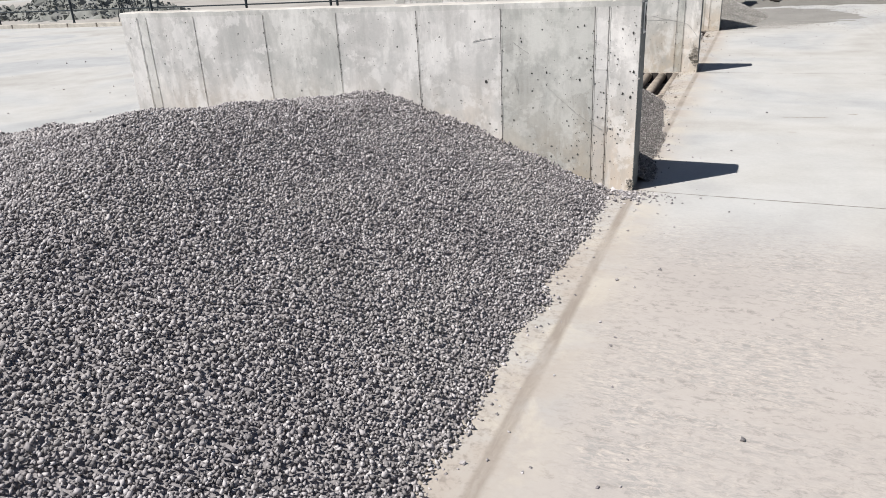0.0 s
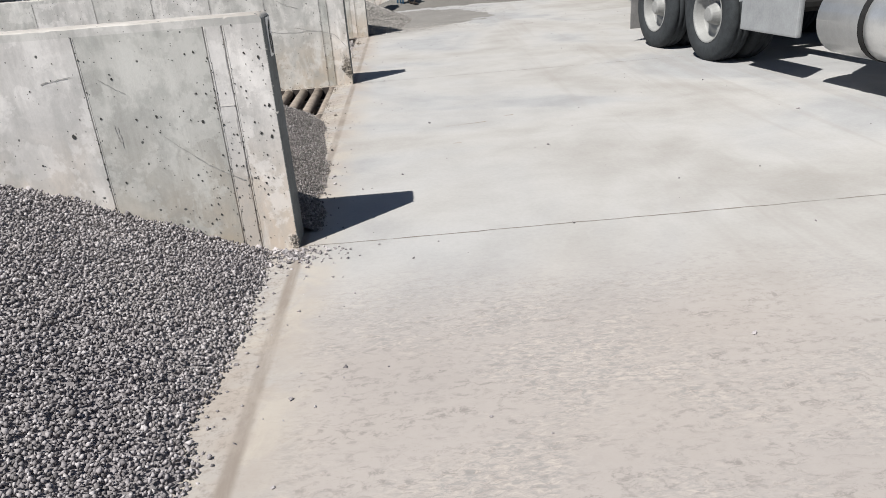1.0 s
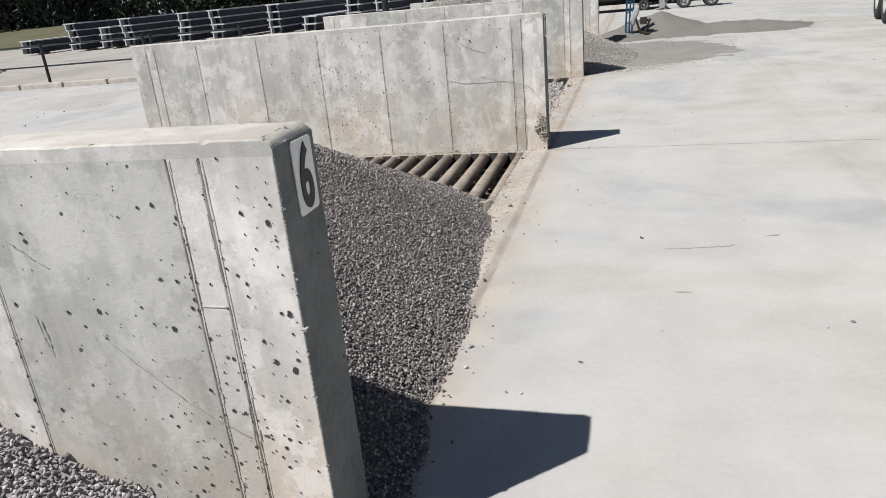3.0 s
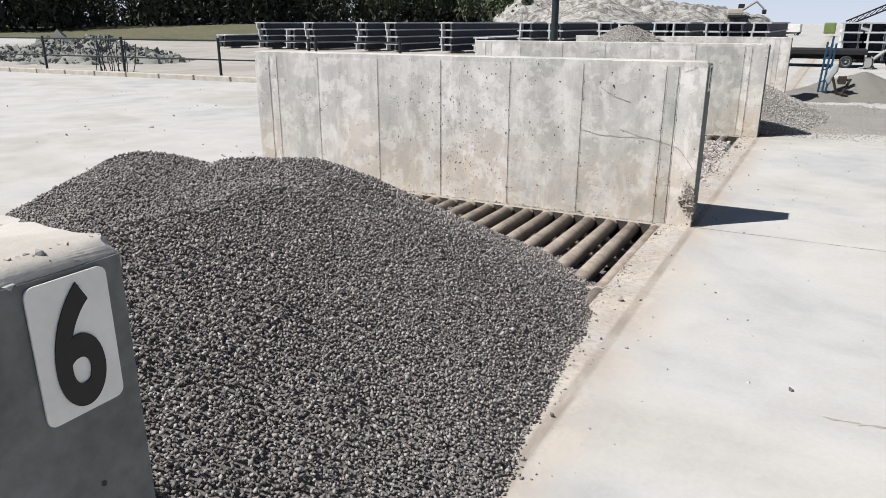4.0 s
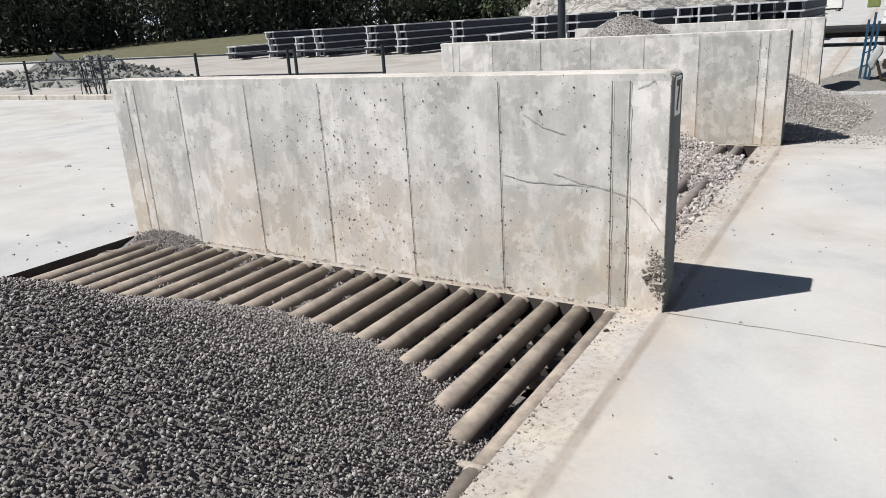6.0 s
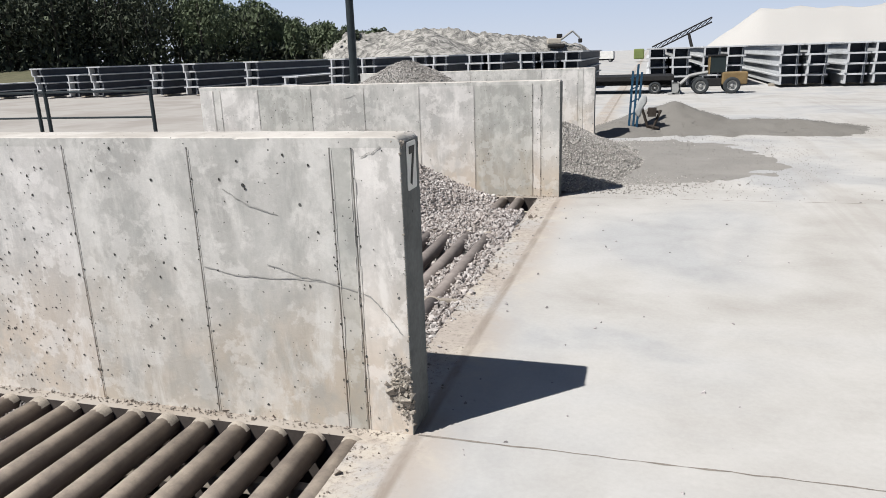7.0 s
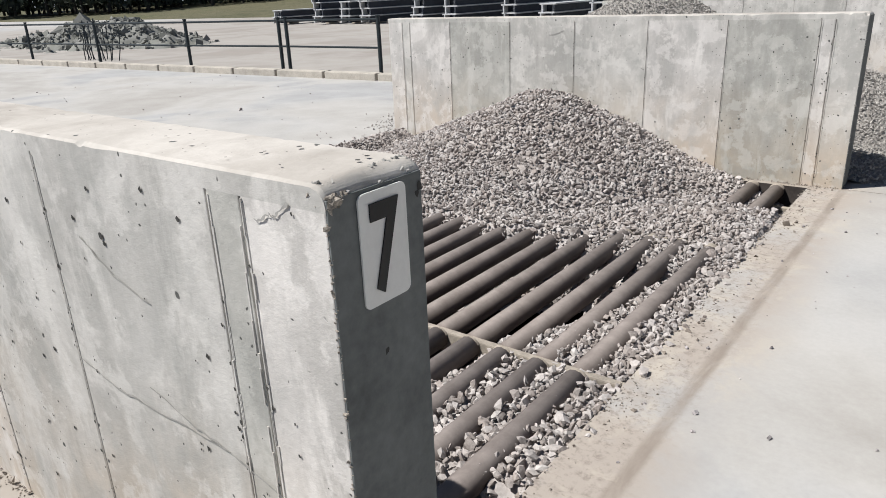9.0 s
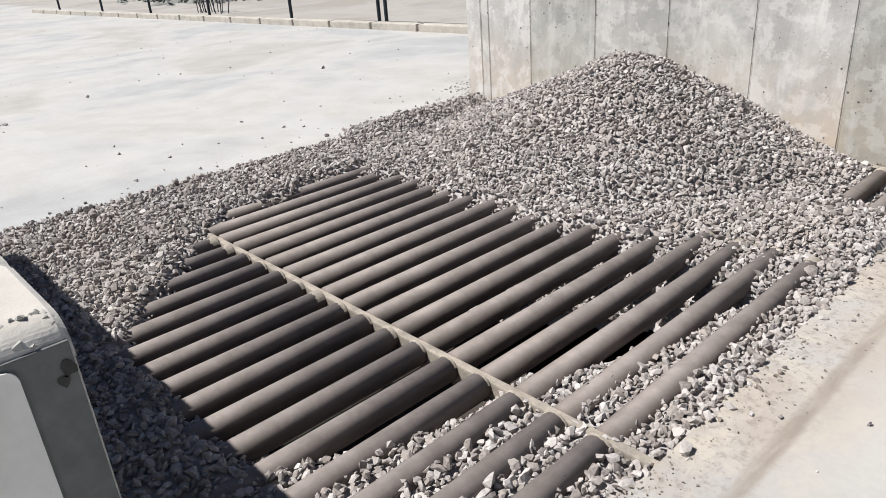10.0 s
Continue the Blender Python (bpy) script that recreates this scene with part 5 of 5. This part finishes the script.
RUBBLE = stones("broken_rubble", [(0.0, (0.13, 0.132, 0.125)), (1.0, (0.27, 0.268, 0.255))], (0.15, 0.155, 0.125), 0.3)
mound("rubble_mound", "grey mound of broken rubble with weeds", h_rubble, -36, -20, 20, 28, 0.13, RUBBLE)
nr = np.random.default_rng(64)
px, py = nr.normal(-28, 3.2, 2600), nr.normal(24, 1.6, 2600)
pz = np.array([h_rubble(x, y) for x, y in zip(px, py)])
keep = pz > 0.0
me = stone_mesh("rubble_blocks", np.stack([px, py, pz], 1)[keep], 0.05 * np.exp(nr.normal(0, 0.5, keep.sum())), RUBBLE, 65, 0.9)
tagged(new("rubble_blocks", me), "broken grey rubble blocks on a mound", "rubble", "", "stuff")


# ---- far stockpiles ----
def h_rock(x, y):
    z = 4.9 - 0.55 * max(0, abs(y - 118) - 6) - 0.9 * max(0.0, -45.0 - x) - 0.14 * max(0.0, x + 30.0) - 0.4 * max(0.0, x + 10.0)
    z += 0.7 * fbm(x, y, 0.16, 2, 4) + 0.7 * abs(fbm(x, y, 0.55, 6, 4)) + 0.25 * fbm(x, y, 1.7, 3, 2)
    z2 = 5.3 - 0.46 * math.hypot(x + 30, y - 106) + 0.1 * fbm(x, y, 0.3, 4)
    z3 = 3.2 - 0.42 * math.hypot(x + 17, y - 104)
    return max(z, z2, z3)


def h_sand(x, y):
    z = 6.1 - 0.72 * seg_dist(x, y, 14.0, 112, 34, 116)
    z = max(z, 6.4 - 0.62 * seg_dist(x, y, 30, 118, 60, 122))
    return z + 0.25 * fbm(x, y, 0.2, 2)


PALE = stones("pale_stockpile", [(0.0, (0.37, 0.355, 0.335)), (1.0, (0.45, 0.435, 0.415))], (0.40, 0.38, 0.355), 0.3)


def build_rock(t, b):
    v = coords(t)
    n = noise_tex(t, coords(t, (1, 1, 0.35)), 0.8, 8, 0.75, 0.8)
    c = ramp(t, n, [(0.40, (0.10, 0.097, 0.092)), (0.49, (0.24, 0.23, 0.212)), (0.58, (0.42, 0.40, 0.37))])
    set_colour(t, b, c)
    bump(t, b, n, 0.8, 0.6)


ROCK = material("broken_pale_rock", build_rock, 0.95)
mound("rock_stockpile", "pale stockpile of broken rock at the yard's far side", h_rock, -62, 0, 94, 126, 0.5, ROCK, "stockpile")
mound("sand_stockpile", "tall smooth pale sand stockpile far off", h_sand, -2, 76, 92, 150, 1.0, PALE, "stockpile")


def make_conveyor():
    e = thing("stacking_conveyor", "long dark stacking conveyor rising to a stockpile", "conveyor")
    a, b = Vector((0.6, 99, 1.1)), Vector((7.3, 101, 4.3))
    for k in (-0.5, 0.5):
        for z in (0, 0.55):
            bm = bmesh.new()
            tube(bm, a + Vector((0, k, z)), b + Vector((0, k, z)), 0.09, n=6)
            part("chord", bm, CHASSIS, e)
    for i in range(12):
        p = a.lerp(b, (i + 0.5) / 12)
        for k in (-0.5, 0.5):
            bm = bmesh.new()
            tube(bm, p + Vector((-0.28, k, 0)), p + Vector((0.28, k, 0.55)), 0.04, n=5)
            part("brace", bm, CHASSIS, e)
    for s in (-1.2, 1.2):
        bm = bmesh.new()
        tube(bm, (5.6, 100.2 + s, 0), a.lerp(b, 0.62) + Vector((0, s * 0.4, 0)), 0.16, n=6)
        part("leg", bm, CHASSIS, e)
    LIME = plain("lime_paint", (0.15, 0.185, 0.06), 0.6, 0, 0.2, 2)
    bm = bmesh.new()
    box(bm, (-1.5, 98.0, 0.3), (-0.3, 99.5, 1.5), 0.12)
    part("drive_unit", bm, LIME, e, "lime green drive unit")


make_conveyor()


def make_box_truck():
    e = thing("box_truck", "white box truck parked far off", "truck", at=pose(-4.9, 104, 0, 0, 0, 80) @ Matrix.Scale(0.42, 4))
    bm = bmesh.new()
    box(bm, (-1.2, -2.0, 0.9), (1.2, 3.4, 3.1), 0.06)
    part("box", bm, CAB, e)
    bm = bmesh.new()
    box(bm, (-1.1, 3.5, 0.6), (1.1, 5.2, 2.3), 0.2)
    part("cab", bm, CAB, e)
    bm = bmesh.new()
    box(bm, (-0.45, -2.0, 0.5), (0.45, 5.0, 0.9), 0.02)
    part("chassis", bm, CHASSIS, e)
    for y in (-1.0, 4.2):
        for s in (-1, 1):
            add_wheel(e, s * 1.0, y, 0.48, s)


make_box_truck()


def make_excavator():
    e = thing("excavator", "grey excavator working on top of a rock stockpile", "excavator", at=pose(-12.4, 111, 2.0, 0, 0, -80) @ Matrix.Scale(0.65, 4))
    for s in (-1, 1):
        bm = bmesh.new()
        box(bm, (s * 1.1 - 0.3, -1.8, 0), (s * 1.1 + 0.3, 1.8, 0.8), 0.3)
        part("track", bm, CHASSIS, e)
    bm = bmesh.new()
    box(bm, (-1.3, -2.0, 0.9), (1.3, 1.0, 2.0), 0.2)
    part("body", bm, CREAM, e)
    bm = bmesh.new()
    box(bm, (-1.3, 0.1, 1.9), (-0.3, 1.3, 2.9), 0.1)
    part("cab", bm, CHASSIS, e)
    for nm, a, b, r in (("boom", (0, 0.8, 1.6), (0, 3.4, 3.4), 0.25), ("stick", (0, 3.4, 3.4), (0, 5.0, 1.9), 0.18)):
        bm = bmesh.new()
        tube(bm, a, b, r, n=8)
        part(nm, bm, RIM, e)
    bm = bmesh.new()
    box(bm, (-0.6, 4.7, 0.9), (0.6, 5.5, 1.8), 0.2)
    part("bucket", bm, CHASSIS, e)


make_excavator()


# ---- grass bank and woods ----
def build_grass(t, b):
    v = coords(t)
    n1 = noise_tex(t, v, 0.12, 5, 0.6)
    n2 = noise_tex(t, v, 1.6, 6, 0.7)
    c = ramp(t, n1, [(0.38, (0.062, 0.068, 0.034)), (0.52, (0.115, 0.106, 0.062)), (0.66, (0.072, 0.085, 0.036))])
    c = mix(t, 0.5, c, ramp(t, n2, [(0.3, (0.045, 0.048, 0.026)), (0.7, (0.16, 0.145, 0.09))]))
    set_colour(t, b, c)
    bump(t, b, n2, 0.7, 0.15)


GRASS = material("dry_grass", build_grass, 0.95)
bank_w = lambda x, y: smoothstep(-7.0, -16.0, x + (y - 56) * 0.45)
bank_y = lambda x: 56.5 - 8.5 * smoothstep(-34, -46, x)
mound("grass_bank", "dry green and tan grass bank before the woods", lambda x, y: -0.05 + (0.25 + 1.3 * smoothstep(58, 96, y) + 0.15 * fbm(x, y, 0.3, 3)) * bank_w(x, y) * smoothstep(bank_y(x) - 1, bank_y(x) + 2.5, y), -190, -8, 46, 150, 2.0, GRASS, "grass")


def build_leaf(t, b):
    g = t.nodes.new("ShaderNodeNewGeometry")
    c = ramp(t, g.outputs["Random Per Island"], [(0.0, (0.040, 0.046, 0.034)), (0.6, (0.060, 0.070, 0.048)), (0.9, (0.080, 0.094, 0.060)), (1.0, (0.095, 0.112, 0.070))])
    set_colour(t, b, c)


LEAF = material("dark_foliage", build_leaf, 0.9)
SPRING = plain("spring_foliage", (0.105, 0.130, 0.075), 0.9, 0, 0.3, 0.6)
BARK = plain("grey_bark", (0.055, 0.050, 0.042), 0.95, 0, 0.3, 2)


def make_woods():
    rng = random.Random(12)
    nr = np.random.default_rng(12)
    trunk = bmesh.new()
    pos, size = [], []
    pos2, size2 = [], []
    for k in range(300):
        f = rng.random()
        az = radians(-20.5 - 50 * f)
        d = rng.uniform(112, 150)
        x, y = 0.3 + d * math.sin(az), 8 + d * math.cos(az)
        deg = -math.degrees(az)
        h = 4.4 + 8.4 * smoothstep(21, 38, deg) * rng.uniform(0.8, 1.1) + rng.uniform(-0.8, 1.0)
        z0 = 1.2
        top = Vector((x + rng.uniform(-0.5, 0.5), y, z0 + h * 0.85))
        tube(trunk, (x, y, 0.5), top, 0.22, 0.05, n=5, caps=False)
        for j in range(4):
            p = Vector((x, y, z0 + h * rng.uniform(0.25, 0.7)))
            tube(trunk, p, p + Vector((rng.uniform(-1.8, 1.8), rng.uniform(-1, 1), rng.uniform(0.8, 2.4))), 0.08, 0.02, n=4, caps=False)
        m = 520
        u = nr.normal(0, 1, (m, 3))
        u /= np.linalg.norm(u, axis=1)[:, None]
        r = nr.uniform(0.35, 1.0, m) ** 0.6
        w = 0.30 * h * rng.uniform(0.75, 1.15)
        c = np.array([x, y, z0 + h * 0.58])
        q = c + u * r[:, None] * np.array([w, w, h * 0.45])
        light = deg < 35 and rng.random() < 0.75
        (pos2 if light else pos).append(q)
        (size2 if light else size).append(nr.uniform(0.16, 0.42, m))
        low = np.stack([x + nr.normal(0, 2.0, 60), y + nr.normal(0, 1.5, 60), z0 + nr.uniform(0, 2.8, 60)], 1)
        pos.append(low)
        size.append(nr.uniform(0.28, 0.55, 60))
    e = thing("woods", "dark leafy woods along the far edge", "woods", "stuff")
    part("trunks", trunk, BARK, e)
    for p, s, mat, seed in ((pos, size, LEAF, 1), (pos2, size2, SPRING, 2)):
        ob = new("foliage", stone_mesh("foliage", np.concatenate(p), np.concatenate(s), mat, seed, 1.5, LEAVES))
        ob.parent = e


make_woods()


# ---- glow added along the horizon for the pale low sky ----
def build_sky_glow(t, b):
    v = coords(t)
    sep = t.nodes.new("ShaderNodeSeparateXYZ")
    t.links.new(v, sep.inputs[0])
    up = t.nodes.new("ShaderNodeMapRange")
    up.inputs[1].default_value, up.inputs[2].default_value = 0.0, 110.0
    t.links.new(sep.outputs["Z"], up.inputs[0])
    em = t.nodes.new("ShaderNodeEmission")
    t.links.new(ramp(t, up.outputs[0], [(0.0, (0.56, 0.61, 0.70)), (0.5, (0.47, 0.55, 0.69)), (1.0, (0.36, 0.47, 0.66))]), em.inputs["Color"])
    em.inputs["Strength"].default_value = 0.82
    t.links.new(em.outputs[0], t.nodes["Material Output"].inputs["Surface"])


# a ring that glows by itself, standing in for bright hazy sky
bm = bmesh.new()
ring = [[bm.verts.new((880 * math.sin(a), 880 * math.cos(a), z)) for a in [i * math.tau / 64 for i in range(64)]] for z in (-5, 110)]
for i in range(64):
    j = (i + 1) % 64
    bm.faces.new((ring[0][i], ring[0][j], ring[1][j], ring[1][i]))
solid("backdrop", bm, material("horizon_glow", build_sky_glow), "glowing ring for the pale hazy sky low along the horizon", "sky", "structure")
